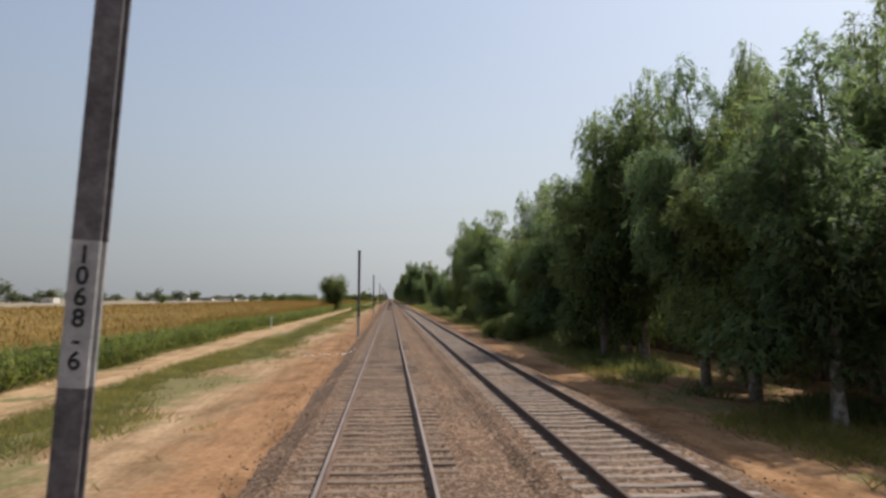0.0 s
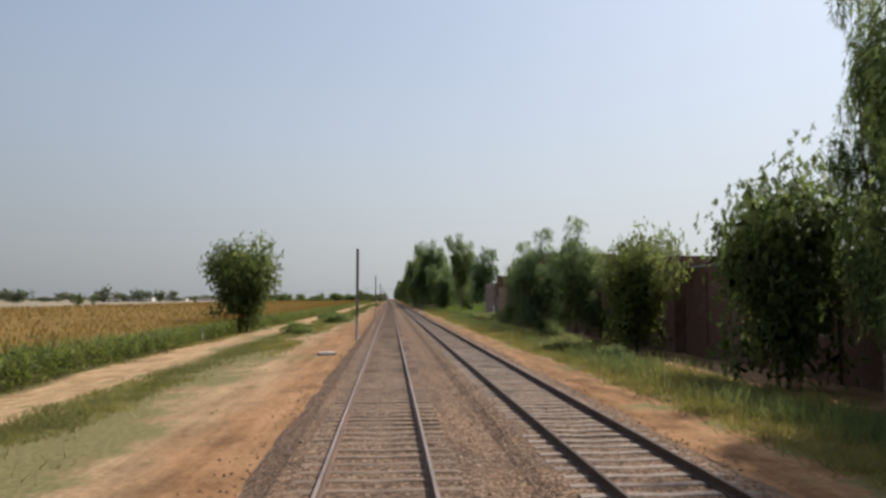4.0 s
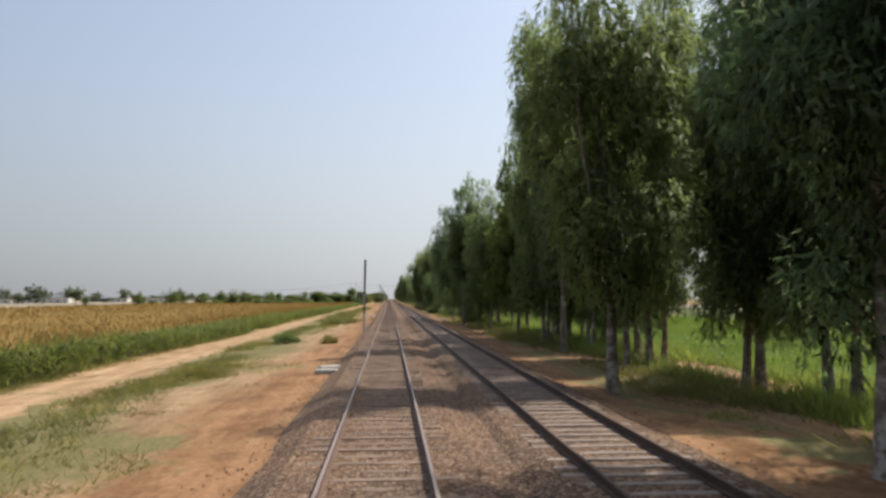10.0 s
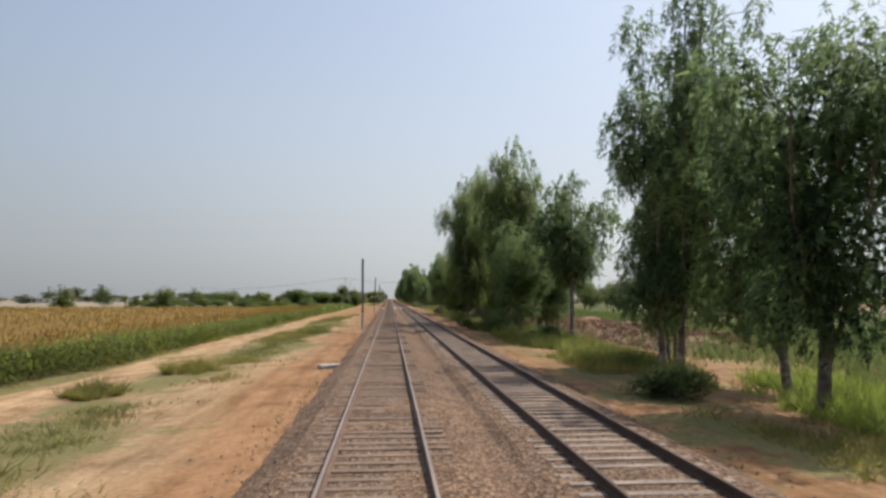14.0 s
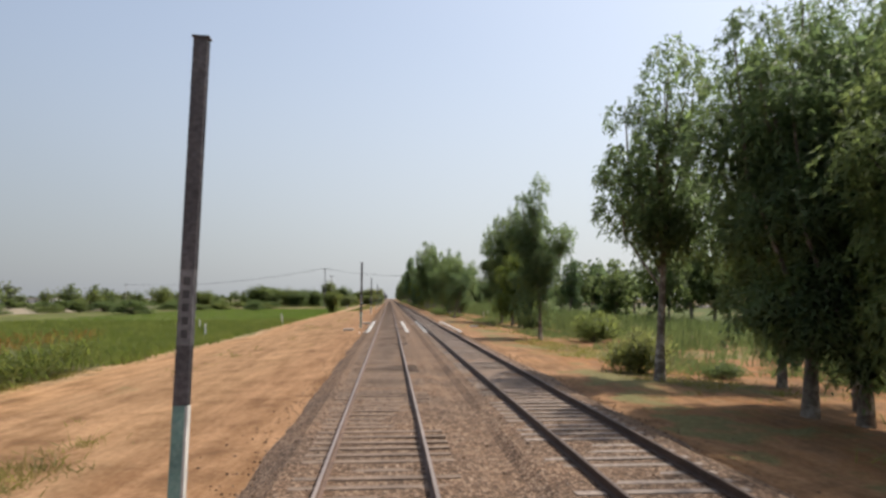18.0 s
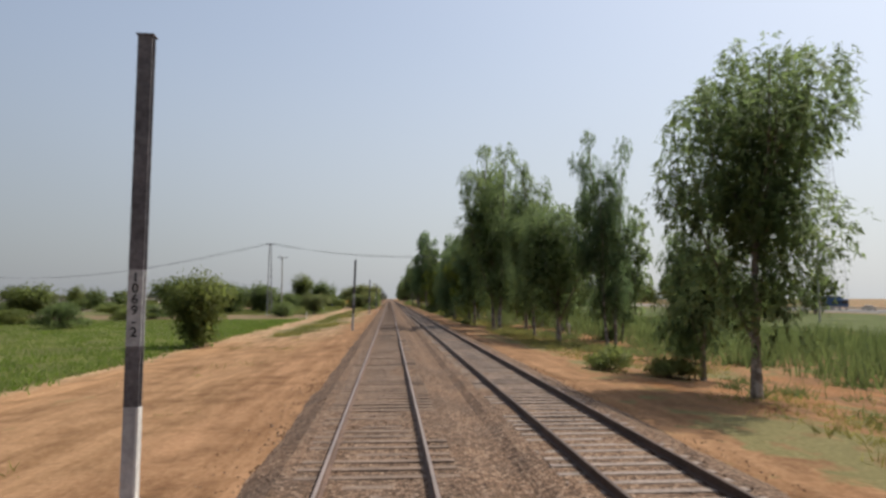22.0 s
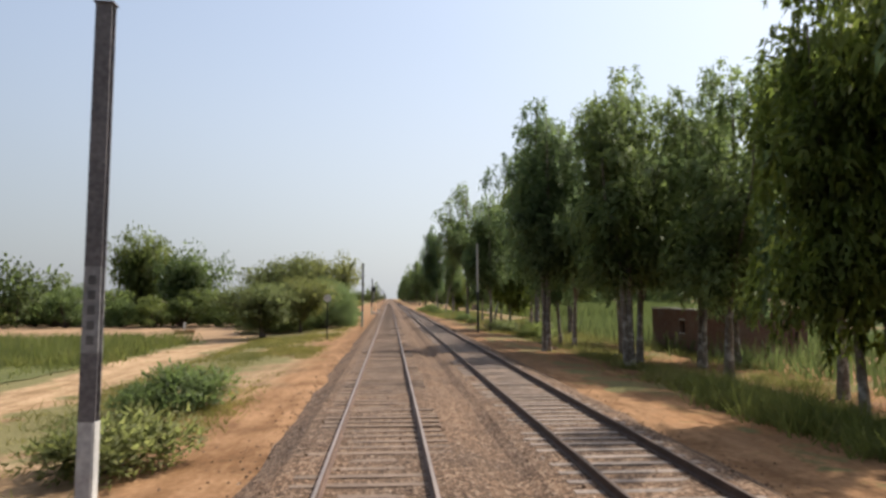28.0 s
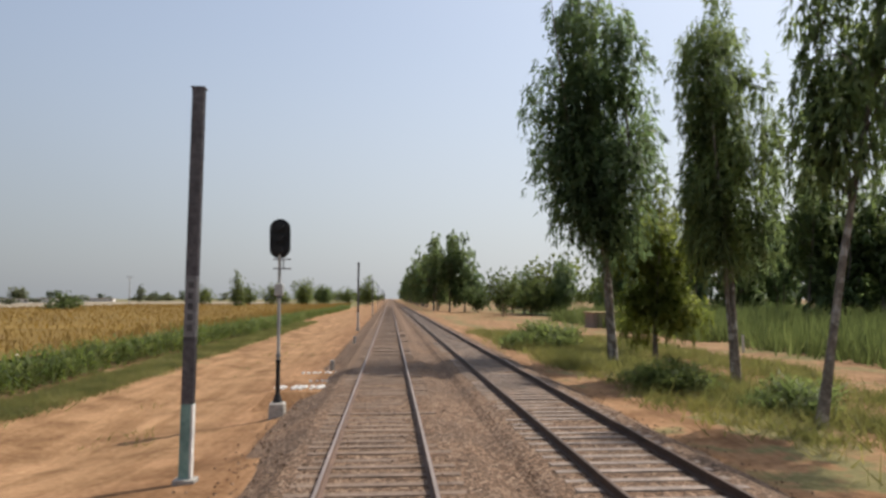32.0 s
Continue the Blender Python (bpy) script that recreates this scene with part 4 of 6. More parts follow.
shrub(13.1, 995.0, 1.4, 3.2)
shrub(12.0, 1005.5, 1.3, 3.6)
shrub(9.9, 1071.0, 1.4, 2.8)
shrub(13.3, 1063.2, 1.2, 2.2)
shrub(10.2, 1054.5, 0.7, 1.2)
shrub(10.7, 1114.5, 1.9, 5.4)
shrub(10.5, 1092.1, 1.2, 3.3)
shrub(12.7, 1087.8, 1.2, 2.8)
shrub(11.4, 1036.9, 1.2, 2.8)
shrub(11.7, 1030.5, 0.9, 1.7)
tussock(-8.4, 319.6, 1.3, 2.9)
tussock(-7.4, 321.8, 1.0, 2.9)
tussock(-8.8, 366.7, 0.8, 2.2)
tussock(-4.4, 386.8, 1.0, 1.3)
tussock(-6.4, 430.7, 1.8, 6.0)
tussock(-7.0, 431.4, 1.3, 4.1)
tussock(-8.6, 472.0, 1.4, 5.1)
tussock(-6.9, 537.5, 1.1, 2.5)
tussock(-11.2, 495.1, 0.9, 2.7)
tussock(-9.6, 502.5, 1.0, 3.3)
tussock(-8.3, 544.5, 1.0, 3.6)
tussock(-9.4, 267.0, 1.4, 1.9)
tussock(-7.1, 268.9, 0.9, 2.7)


# ---- grass, weeds and crops ----
def scatter_blades(name, label, category, mat, spots, blades, tall, wide, seed, spread=0.18, lean=0.45, leaf_w=0.03):
    """Tufts of curved blades at spots; each spot is x, y and a size."""
    rng = np.random.default_rng(seed)
    spots = np.asarray(spots, float)
    z = np.array([ground_z(a, b) for a, b in spots[:, :2]])
    k = len(spots) * blades
    s = np.repeat(spots[:, 2], blades)
    base = np.column_stack([np.repeat(spots[:, 0], blades), np.repeat(spots[:, 1], blades), np.repeat(z, blades) - 0.02])
    base[:, :2] += rng.normal(size=(k, 2)) * (spread * s)[:, None]
    d = np.column_stack([rng.normal(size=(k, 2)) * lean, np.ones(k)])
    size = (tall * s * rng.uniform(0.6, 1.2, k))[:, None, None]
    width = leaf_w * (0.6 + 0.4 * s)[:, None]
    d /= np.linalg.norm(d, axis=1, keepdims=True)
    side = np.cross(d, rng.normal(size=(k, 3)))
    side /= np.linalg.norm(side, axis=1, keepdims=True)
    tip = base + d * size[:, 0] * np.array((1.25, 1.25, 0.9))
    v = np.stack([base - side * width, base + side * width, tip], axis=1)
    f = np.arange(k)[:, None] * 3 + np.arange(3)
    ob = new(name, mesh_of(name, v.reshape(-1, 3), f, mat))
    return tagged(ob, label, category, kind="stuff")


def patches(rng, n, x0, x1, y0, y1, size, cut=0.05, scale=0.12, seed=0):
    """Random spots kept where a slow noise is high, so that they grow in patches."""
    out = []
    while len(out) < n:
        x, y = rng.uniform(x0, x1), rng.uniform(y0, y1)
        q = noise.noise((x * scale, y * scale * 0.6, seed)) + 0.5 * noise.noise((x * 0.5, y * 0.5, seed + 4))
        if q > cut or rng.random() < 0.02:
            out.append((x, y, size * rng.uniform(0.5, 1.3)))
    return out


gr = random.Random(8)
verge = patches(gr, 13000, -11.4, -6.8, -10, 1130, 1.25, 0.22, 0.12, 1) + patches(gr, 2500, -8, -4.6, -10, 1130, 0.8, 0.3, 0.2, 3) + patches(gr, 3200, -11.5, -8.6, -10, 240, 1.0, 0.05, 0.1, 1)
verge += patches(gr, 1800, -8.0, -4.4, 940, 1050, 1.2, 0.1, 0.2, 2) + patches(gr, 5000, -17.2, -15.8, -10, 640, 1.0, -0.2, 0.2, 2)
verge = [q for q in verge if not ((618 < q[1] < 802 or q[1] > 1068) and q[0] > -15.5) or gr.random() < 0.04]
scatter_blades("verge_grass", "dry olive grass tufts on the sandy verge", "grass", M_GRASS, verge, 10, 0.30, 0.3, 3, 0.26, 0.6, 0.015)
right = []
for a, b, n, x0, x1, cut in ((-10, 130, 2600, 9.2, 14, 0.0), (130, 300, 6500, 9.0, 15.5, -0.15), (300, 560, 3200, 9.4, 13.5, 0.05), (560, 800, 1300, 10.5, 20, 0.25),
                             (800, 1050, 2600, 10, 16, 0.15), (1050, 1140, 2600, 9.0, 15, -0.1)):
    right += patches(gr, n, x0, x1, a, b, 1.0, cut, 0.12, 5)
scatter_blades("trackside_weeds", "rough green and straw-coloured weeds below the trees", "weeds", M_GRASS, right, 11, 0.42, 0.3, 4, 0.3, 0.6, 0.018)
bright = patches(gr, 4200, 13.5, 20.5, 296, 500, 1.0, -0.15, 0.15, 7)
# the lighter young-leaf colour puts sunlight into these weeds
scatter_blades("bright_undergrowth", "yellow-green undergrowth, sunlit by its colour, behind the first trunks", "weeds", M_LIME, bright, 22, 1.05, 0.3, 25, 0.36, 0.5, 0.035)
green = patches(gr, 2400, 11, 18, 20, 290, 1.2, 0.1, 0.15, 8) + patches(gr, 2100, 14, 22, 560, 940, 1.0, 0.2, 0.15, 9)
scatter_blades("green_undergrowth", "fresh green undergrowth between the tree trunks", "weeds", M_WEED, green, 14, 0.7, 0.3, 5, 0.34, 0.5, 0.03)
tall = patches(gr, 6800, 21, 46, 470, 1040, 1.2, -0.35, 0.1, 10) + patches(gr, 2600, 31, 60, 1040, 1200, 1.2, -0.35, 0.1, 10)
scatter_blades("reed_field", "tall dense green reeds and fodder beyond the trees", "reeds", M_WEED, tall, 18, 1.35, 0.4, 6, 0.6, 0.25, 0.045)
rice = [(x, y, gr.uniform(0.8, 1.2)) for x, y in ((gr.uniform(20.5, 62), gr.uniform(286, 480)) for _ in range(11000))]
scatter_blades("rice_field", "bright green young rice in a flat field", "rice", M_RICE, rice, 12, 0.42, 0.3, 7, 0.5, 0.3, 0.04)
cane = patches(gr, 5200, 29, 75, 1052, 1190, 1.0, -0.4, 0.1, 10)
scatter_blades("cane_field", "tall green cane grass behind the sandy clearing", "reeds", M_WEED, cane, 22, 3.0, 0.4, 21, 0.75, 0.2, 0.06)
strip = [(-9.3 + 0.8 * math.sin(y / 37) + gr.gauss(0, 0.75), y, gr.uniform(0.6, 1.4)) for y in (gr.uniform(-10, 1000) for _ in range(12000)) if noise.noise((y * 0.045, 3, 1)) > -0.08]
strip += [(gr.uniform(-14.2, -8.4), gr.uniform(1042, 1076), gr.uniform(0.7, 1.4)) for _ in range(2400)] + [(gr.uniform(-14.4, -11.6), gr.uniform(1076, 1180), gr.uniform(0.7, 1.4)) for _ in range(6200)]
strip = [q for q in strip if not 615 < q[1] < 806]
scatter_blades("verge_strip", "strip of olive green grass between the wheel track and the line", "grass", M_GRASS, strip, 14, 0.30, 0.3, 22, 0.24, 0.6, 0.016)
under = patches(gr, 4600, 10.4, 16.5, 20, 470, 1.15, -0.1, 0.15, 15) + patches(gr, 1800, 11, 15.5, 780, 972, 1.1, 0.05, 0.15, 16) + patches(gr, 2200, 8.6, 15, 1046, 1135, 1.3, -0.1, 0.15, 17)
scatter_blades("tall_weeds", "knee-high tangled weeds along the edge of the trees", "weeds", M_GRASS, under, 16, 0.62, 0.3, 23, 0.36, 0.55, 0.02)
dry = patches(gr, 1700, 13, 25, 1012, 1062, 1.0, 0.0, 0.2, 51) + patches(gr, 2600, 10.5, 23, 1080, 1135, 1.1, -0.15, 0.2, 52) + patches(gr, 1500, 12, 22, 960, 1012, 1.0, 0.05, 0.2, 53)
scatter_blades("dry_weeds", "knee-high dry straw and olive weeds on sandy ground", "weeds", M_GRASS, dry, 16, 0.6, 0.3, 54, 0.4, 0.5, 0.018)
rank = patches(gr, 3600, 10.6, 15.5, 503, 606, 1.0, -0.2, 0.2, 31) + patches(gr, 560, 10.8, 13.5, 880, 960, 1.0, 0.1, 0.2, 32)
scatter_blades("rank_weeds", "waist-high rank green weeds crowding the tree trunks", "weeds", M_WEED, rank, 20, 1.0, 0.3, 33, 0.4, 0.4, 0.03)
low = [(x, y, gr.uniform(0.7, 1.3)) for x, y in ((-16.2 - 48 * gr.random() ** 1.5, gr.uniform(643, 724)) for _ in range(5600))]
scatter_blades("meadow_grass", "olive green grass and fodder in a low field", "grass", M_FODDER, low, 14, 0.68, 0.3, 9, 0.55, 0.4, 0.035)
low2 = [(x, y, gr.uniform(0.7, 1.3)) for x, y in ((-16.2 - 48 * gr.random() ** 1.5, gr.uniform(724, 866)) for _ in range(7000))]
scatter_blades("young_crop", "bright green young crop in a low field", "crop", M_RICE, low2, 13, 0.36, 0.3, 19, 0.55, 0.4, 0.035)
crop = [(gr.uniform(-44, -17.8), gr.uniform(976, 999), gr.uniform(0.7, 1.3)) for _ in range(1500)]
scatter_blades("tall_fodder", "head-high green fodder crop beside the sandy yard", "crop", M_WEED, crop, 18, 1.15, 0.3, 41, 0.45, 0.3, 0.04)
rough = patches(gr, 2800, -60, -17, 905, 985, 1.2, 0.0, 0.1, 12)
scatter_blades("rough_pasture", "patchy rough green pasture", "grass", M_WEED, rough, 14, 0.45, 0.3, 10, 0.6, 0.4, 0.035)


def field_sheet(name, label, x0, x1, y0, y1, z, dark, light, bumpy=0.0, nx=30, ny=90):
    m = speckled(name + "_surface", dark, light, 3.0, 0.12, 0.95, 0, 0.15, 0.8, 0.1)
    v, f = [], []
    for j in range(ny + 1):
        for i in range(nx + 1):
            u = i / nx
            x = x0 + (x1 - x0) * u ** 2
            y = y0 + (y1 - y0) * j / ny
            v.append((x, y, (ground_z(x, y) + z) if z < 0.5 else z - 1.35 - 0.4 * max(0.0, 1 - abs(x - x0) / 9) + bumpy * noise.noise((x * 0.8, y * 0.5, 2)) + bumpy * 0.6 * noise.noise((x * 0.05, y * 0.03, 2))))
    w = nx + 1
    f = [(j * w + i, j * w + i + 1, (j + 1) * w + i + 1, (j + 1) * w + i) for j in range(ny) for i in range(nx)]
    ob = new(name, smooth(mesh_of(name, v, f, m)))
    return tagged(ob, label, "field", kind="structure")


field_sheet("rice_paddy", "flat green paddy ground under young rice", 20, 90, 284, 486, 0.05, (0.06, 0.095, 0.016), (0.105, 0.15, 0.028))
field_sheet("meadow", "green fodder field beyond the dirt track", -16.3, -90, 642.5, 868, 0.05, (0.075, 0.085, 0.02), (0.14, 0.145, 0.04))
field_sheet("ploughed_field", "bare brown tilled soil between green plots", -17.5, -90, 868, 905, 0.04, (0.13, 0.10, 0.05), (0.25, 0.18, 0.10))
field_sheet("sandy_yard", "trampled sandy yard beside the acacias", -15.8, -90, 1000.5, 1044, 0.05, (0.235, 0.146, 0.082), (0.37, 0.245, 0.145))
field_sheet("pasture", "rough green pasture with bushes", -17.5, -90, 905, 1000, 0.05, (0.085, 0.095, 0.03), (0.16, 0.16, 0.06))
field_sheet("fodder_ground", "green fodder ground beyond the row of trees", 33, 120, 486, 1300, 0.05, (0.06, 0.075, 0.02), (0.11, 0.13, 0.04))
field_sheet("far_stubble", "pale dry stubble and dusty plain near the far village", -92, -900, -100, 1900, 0.06, (0.22, 0.18, 0.12), (0.33, 0.275, 0.20), 0, 12, 40)


def maize(name, y0, y1, x_edge, x_far, seed):
    """Maize: leafy plants along the edge, their ripe tops as a ragged brown canopy behind."""
    rng = np.random.default_rng(seed)
    # plants of the outer rows
    rows, step = 6, 0.38
    ys = np.arange(y0, y1, step)
    px = np.concatenate([x_edge - 0.55 * r + rng.normal(size=len(ys)) * 0.12 + 0.5 * np.sin(ys * 0.05) + 0.35 * np.sin(ys * 0.31) for r in range(rows)])
    py = np.concatenate([ys + rng.normal(size=len(ys)) * 0.1 for r in range(rows)])
    # the rows across the field's near end
    hx = np.arange(x_far, x_edge, 0.42)
    px = np.concatenate([px] + [hx + rng.normal(size=len(hx)) * 0.1 for r in range(4)])
    py = np.concatenate([py] + [y0 + 0.5 * r + rng.normal(size=len(hx)) * 0.12 for r in range(4)])
    k = len(px)
    pz = np.interp(px, GX, GZ) - 0.05
    h = rng.uniform(1.5, 2.15, k) * (0.9 + 0.1 * np.sin(py * 0.09))
    n_leaf = 8
    base = np.repeat(np.column_stack([px, py, pz]), n_leaf, axis=0)
    hh = np.repeat(h, n_leaf)
    lev = np.tile(np.linspace(0.08, 0.86, n_leaf), k)
    base[:, 2] += hh * lev
    az = rng.uniform(0, 6.283, k * n_leaf)
    d = np.column_stack([np.cos(az), np.sin(az), rng.uniform(0.1, 1.1, k * n_leaf)])
    L = rng.uniform(0.45, 0.8, k * n_leaf)[:, None]
    side = np.column_stack([-np.sin(az), np.cos(az), np.zeros(k * n_leaf)]) * 0.055
    mid = base + d * L * 0.55
    tip = mid + np.column_stack([np.cos(az), np.sin(az), np.full(k * n_leaf, -0.35)]) * L * 0.55
    v = np.stack([base - side * 0.5, base + side * 0.5, mid + side, mid - side, tip], axis=1).reshape(-1, 3)
    i5 = np.arange(k * n_leaf)[:, None] * 5
    f = np.concatenate([i5 + np.array(t) for t in ((0, 1, 2), (0, 2, 3), (3, 2, 4))])
    ob = new(name + "_edge", mesh_of(name + "_edge", v, f, M_CORN))
    tagged(ob, "outer rows of tall green maize plants", "maize", kind="stuff")
    # tassels on all the tops, thinning out with distance
    m = int((y1 - y0) * 80)
    tx = x_edge + 0.2 - (abs(x_far - x_edge)) * rng.uniform(0, 1, m) ** 2.6
    ty = rng.uniform(y0, y1, m)
    tz = np.interp(tx, GX, GZ) + rng.uniform(1.5, 1.95, m)
    dist = np.clip((x_edge - tx) / 40, 0, 3)
    d = np.column_stack([rng.normal(size=(m, 2)) * 0.35, np.ones(m)])
    d /= np.linalg.norm(d, axis=1, keepdims=True)
    b = np.column_stack([tx, ty, tz])
    wid = (0.05 + 0.12 * dist)[:, None] * np.column_stack([np.cos(ty * 9), np.sin(ty * 9), np.zeros(m)])
    hi = rng.uniform(0.28, 0.5, m)[:, None]
    v = np.stack([b, b + d * hi + wid * 0.6, b + d * hi - wid * 0.6], axis=1).reshape(-1, 3)
    f = np.arange(m)[:, None] * 3 + np.arange(3)
    ob = new(name + "_tassels", mesh_of(name + "_tassels", v, f, M_TASSEL))
    tagged(ob, "ripe orange-brown maize tassels above the leaves", "maize", kind="stuff")
    field_sheet(name + "_canopy", "broad field of ripening maize with orange-brown tops", x_edge - 2.4, x_far, y0, y1, 1.76, (0.150, 0.094, 0.023), (0.232, 0.148, 0.040), 0.10, 60, int((y1 - y0) / 3))


maize("maize", -30, 642, -16.6, -92, 3)
maize("second_maize", 1046, 1330, -14.6, -92, 4)

# ---- poles beside the line ----
def text_mesh(s, size):
    c = bpy.data.curves.new("digits", "FONT")
    c.body, c.size, c.align_x, c.align_y, c.extrude = s, size, "CENTER", "CENTER", 0.003
    c.offset = 0.004
    ob = bpy.data.objects.new("digits", c)
    scene.collection.objects.link(ob)
    me = bpy.data.meshes.new_from_object(ob.evaluated_get(bpy.context.evaluated_depsgraph_get()))
    bpy.data.objects.remove(ob)
    return me


def i_section(bm, z0, z1, w=0.22, d=0.16, t=0.03):
    """A steel I-section standing upright, its flanges facing along the line."""
    a, b, s = w / 2, d / 2, t / 2
    ring = [(-a, -b), (a, -b), (a, -b + t), (s, -b + t), (s, b - t), (a, b - t), (a, b), (-a, b), (-a, b - t), (-s, b - t), (-s, -b + t), (-a, -b + t)]
    lo, hi = [[bm.verts.new((x, y, z)) for x, y in ring] for z in (z0, z1)]
    for i in range(12):
        bm.faces.new((lo[i], lo[(i + 1) % 12], hi[(i + 1) % 12], hi[i]))
    bm.faces.new(hi)
    bm.faces.new(lo[::-1])
    return bm


FACE_BACK = Matrix.Rotation(radians(90), 4, "X")


def telegraph_pole(x, y, lean=0.0, number="", height=7.42, foot="grey", ahead=0.0, painted=1.75):
    z = ground_z(x, y)
    z = max(z, -0.6)
    ob = empty("telegraph_pole", pose(x, y, z, -ahead, lean, 0), "tall dark steel pole with painted number panel beside the ballast", "pole", "line poles")
    part("upper_shaft", i_section(bmesh.new(), 3.8, height), M_POLE, ob)
    panel = part("number_panel", i_section(bmesh.new(), 2.65, 3.8), M_POLEGREY if number else M_DULLPANEL, ob, "faded grey painted panel")
    part("lower_shaft", i_section(bmesh.new(), painted, 2.65), M_POLE, ob)
    foot_part = part("foot", i_section(bmesh.new(), -0.3, painted), M_TEAL if foot == "teal" else M_POLEGREY, ob, "worn teal painted foot" if foot == "teal" else "worn grey painted foot")
    part("painted_edge", box(0.078, 0.116, -0.086, 0.086, -0.3, painted - 0.01), M_WHITE, foot_part, "bright whitewashed edge")
    part("cap", box(-0.13, 0.13, -0.1, 0.1, height, height + 0.03), M_POLE, ob)
    part("footing", box(-0.2, 0.2, -0.17, 0.17, -0.3, 0.03, bevel=0.02), M_CONCRETE, ob, "small rough concrete footing")
    if number:
        for i, ch in enumerate(number):
            me = text_mesh(ch, 0.20)
            me.materials.append(M_BLACK)
            part("digit", me, None, panel, "black stencilled character", Matrix.Translation((0, -0.083, 3.68 - 0.165 * i)) @ FACE_BACK)
    else:
        for i in range(5):
            part("digit_bar", box(-0.05, 0.05, -0.084, -0.079, 3.56 - 0.2 * i, 3.68 - 0.2 * i), M_FAINT, panel, "worn black marking")


telegraph_pole(-2.42, 5.7, 3.4, "1068-6")
telegraph_pole(-2.50, 60.4, 0.3)
telegraph_pole(-2.70, 125.1, 0.0)
telegraph_pole(-2.55, 192.0, 0.2)
telegraph_pole(-2.45, 264.7, -0.2)
telegraph_pole(-2.45, 335.0, -0.6)
telegraph_pole(-2.45, 405.1, 0.4, "1068-12", ahead=11.0)
telegraph_pole(-2.65, 540.5, -0.4)
telegraph_pole(-3.0, 610.9, 1.7, foot="teal")
telegraph_pole(-3.10, 680.2, 0.6, "1069-1", foot="teal")
telegraph_pole(-3.67, 744.2, 0.5, "1069-2")
telegraph_pole(-3.72, 807.5, 1.8, "1069-3", ahead=4.0)
telegraph_pole(-4.03, 877.3, 0.5, "1069-4", 7.42, ahead=16.0)
telegraph_pole(-3.80, 943.0, 0.4)
telegraph_pole(-3.05, 1016.3, 0.4, foot="teal")
telegraph_pole(-3.60, 1080.2, 0.6, foot="teal", painted=1.4)
for far_y in (1146, 1213, 1280, 1346, 1412, 1480, 1546, 1613):
    telegraph_pole(-3.4, far_y, 0.3)


def marker_post(x, y, h=1.3, lean=0.0, tilt=0.0):
    z = ground_z(x, y)
    bm = box(-0.08, 0.08, -0.08, 0.08, -0.2, h, bevel=0.02)
    ob = new("marker_post", from_bm("marker_post", bm, M_WHITE))
    ob.matrix_basis = pose(x, y, z, tilt, lean, 0)
    tagged(ob, "short whitewashed concrete boundary post standing in the soil", "post", "boundary posts")


marker_post(-16.0, 97.3)
marker_post(-17.3, 200.4)
marker_post(-24.2, 360.9)
marker_post(-25.2, 428.8)
marker_post(-22.2, 482.0)
marker_post(-20.2, 470.0)
marker_post(-18.5, 534.1)
marker_post(-17.8, 602.5)
marker_post(-20.2, 614.2)
marker_post(-24.3, 692.4)
marker_post(-19.8, 730.9)
marker_post(-18.9, 674.2)
marker_post(-15.9, 706.2)
marker_post(-16.3, 873.8)
marker_post(-19.6, 944.4)
marker_post(-22.6, 1013.1)
marker_post(-17.7, 1101.9)
marker_post(19.4, 468.0)
marker_post(28.1, 509.2)
marker_post(21.4, 750.2)
marker_post(19.1, 739.8)
marker_post(19.4, 807.0)
marker_post(18.0, 877.6)
marker_post(25.7, 972.1)
marker_post(25.9, 1100.8)
marker_post(26.2, 1116.5)
marker_post(19.6, 262.5, 2.7, 0, -14)


def kerb_block(x, y, turn, size=(0.5, 0.22, 0.2)):
    z = ground_z(x, y)
    sx, sy, sz = size
    ob = new("concrete_block", from_bm("concrete_block", box(-sx, sx, -sy, sy, -0.03, sz, bevel=0.03), M_CONCRETE))
    ob.matrix_basis = pose(x, y, z, 3, 0, turn)
    tagged(ob, "broken pale concrete block lying on the verge", "concrete block", "loose blocks")


kerb_block(-3.5, 175.0, 20)
kerb_block(-4.5, 312.4, 70)
kerb_block(-3.7, 308.8, 10)
kerb_block(-2.6, 364.8, 0)
kerb_block(-2.6, 366.3, 30)
kerb_block(-3.1, 459.3, 0)
kerb_block(-2.8, 460.2, 40)
kerb_block(-2.7, 500.4, 30)
kerb_block(-2.8, 691.1, 15)
kerb_block(-4.1, 673.3, 0)
kerb_block(10.4, 684.4, 0)
kerb_block(8.3, 435.7, 0)
kerb_block(7.3, 287.6, 0)
kerb_block(7.7, 301.2, 0)


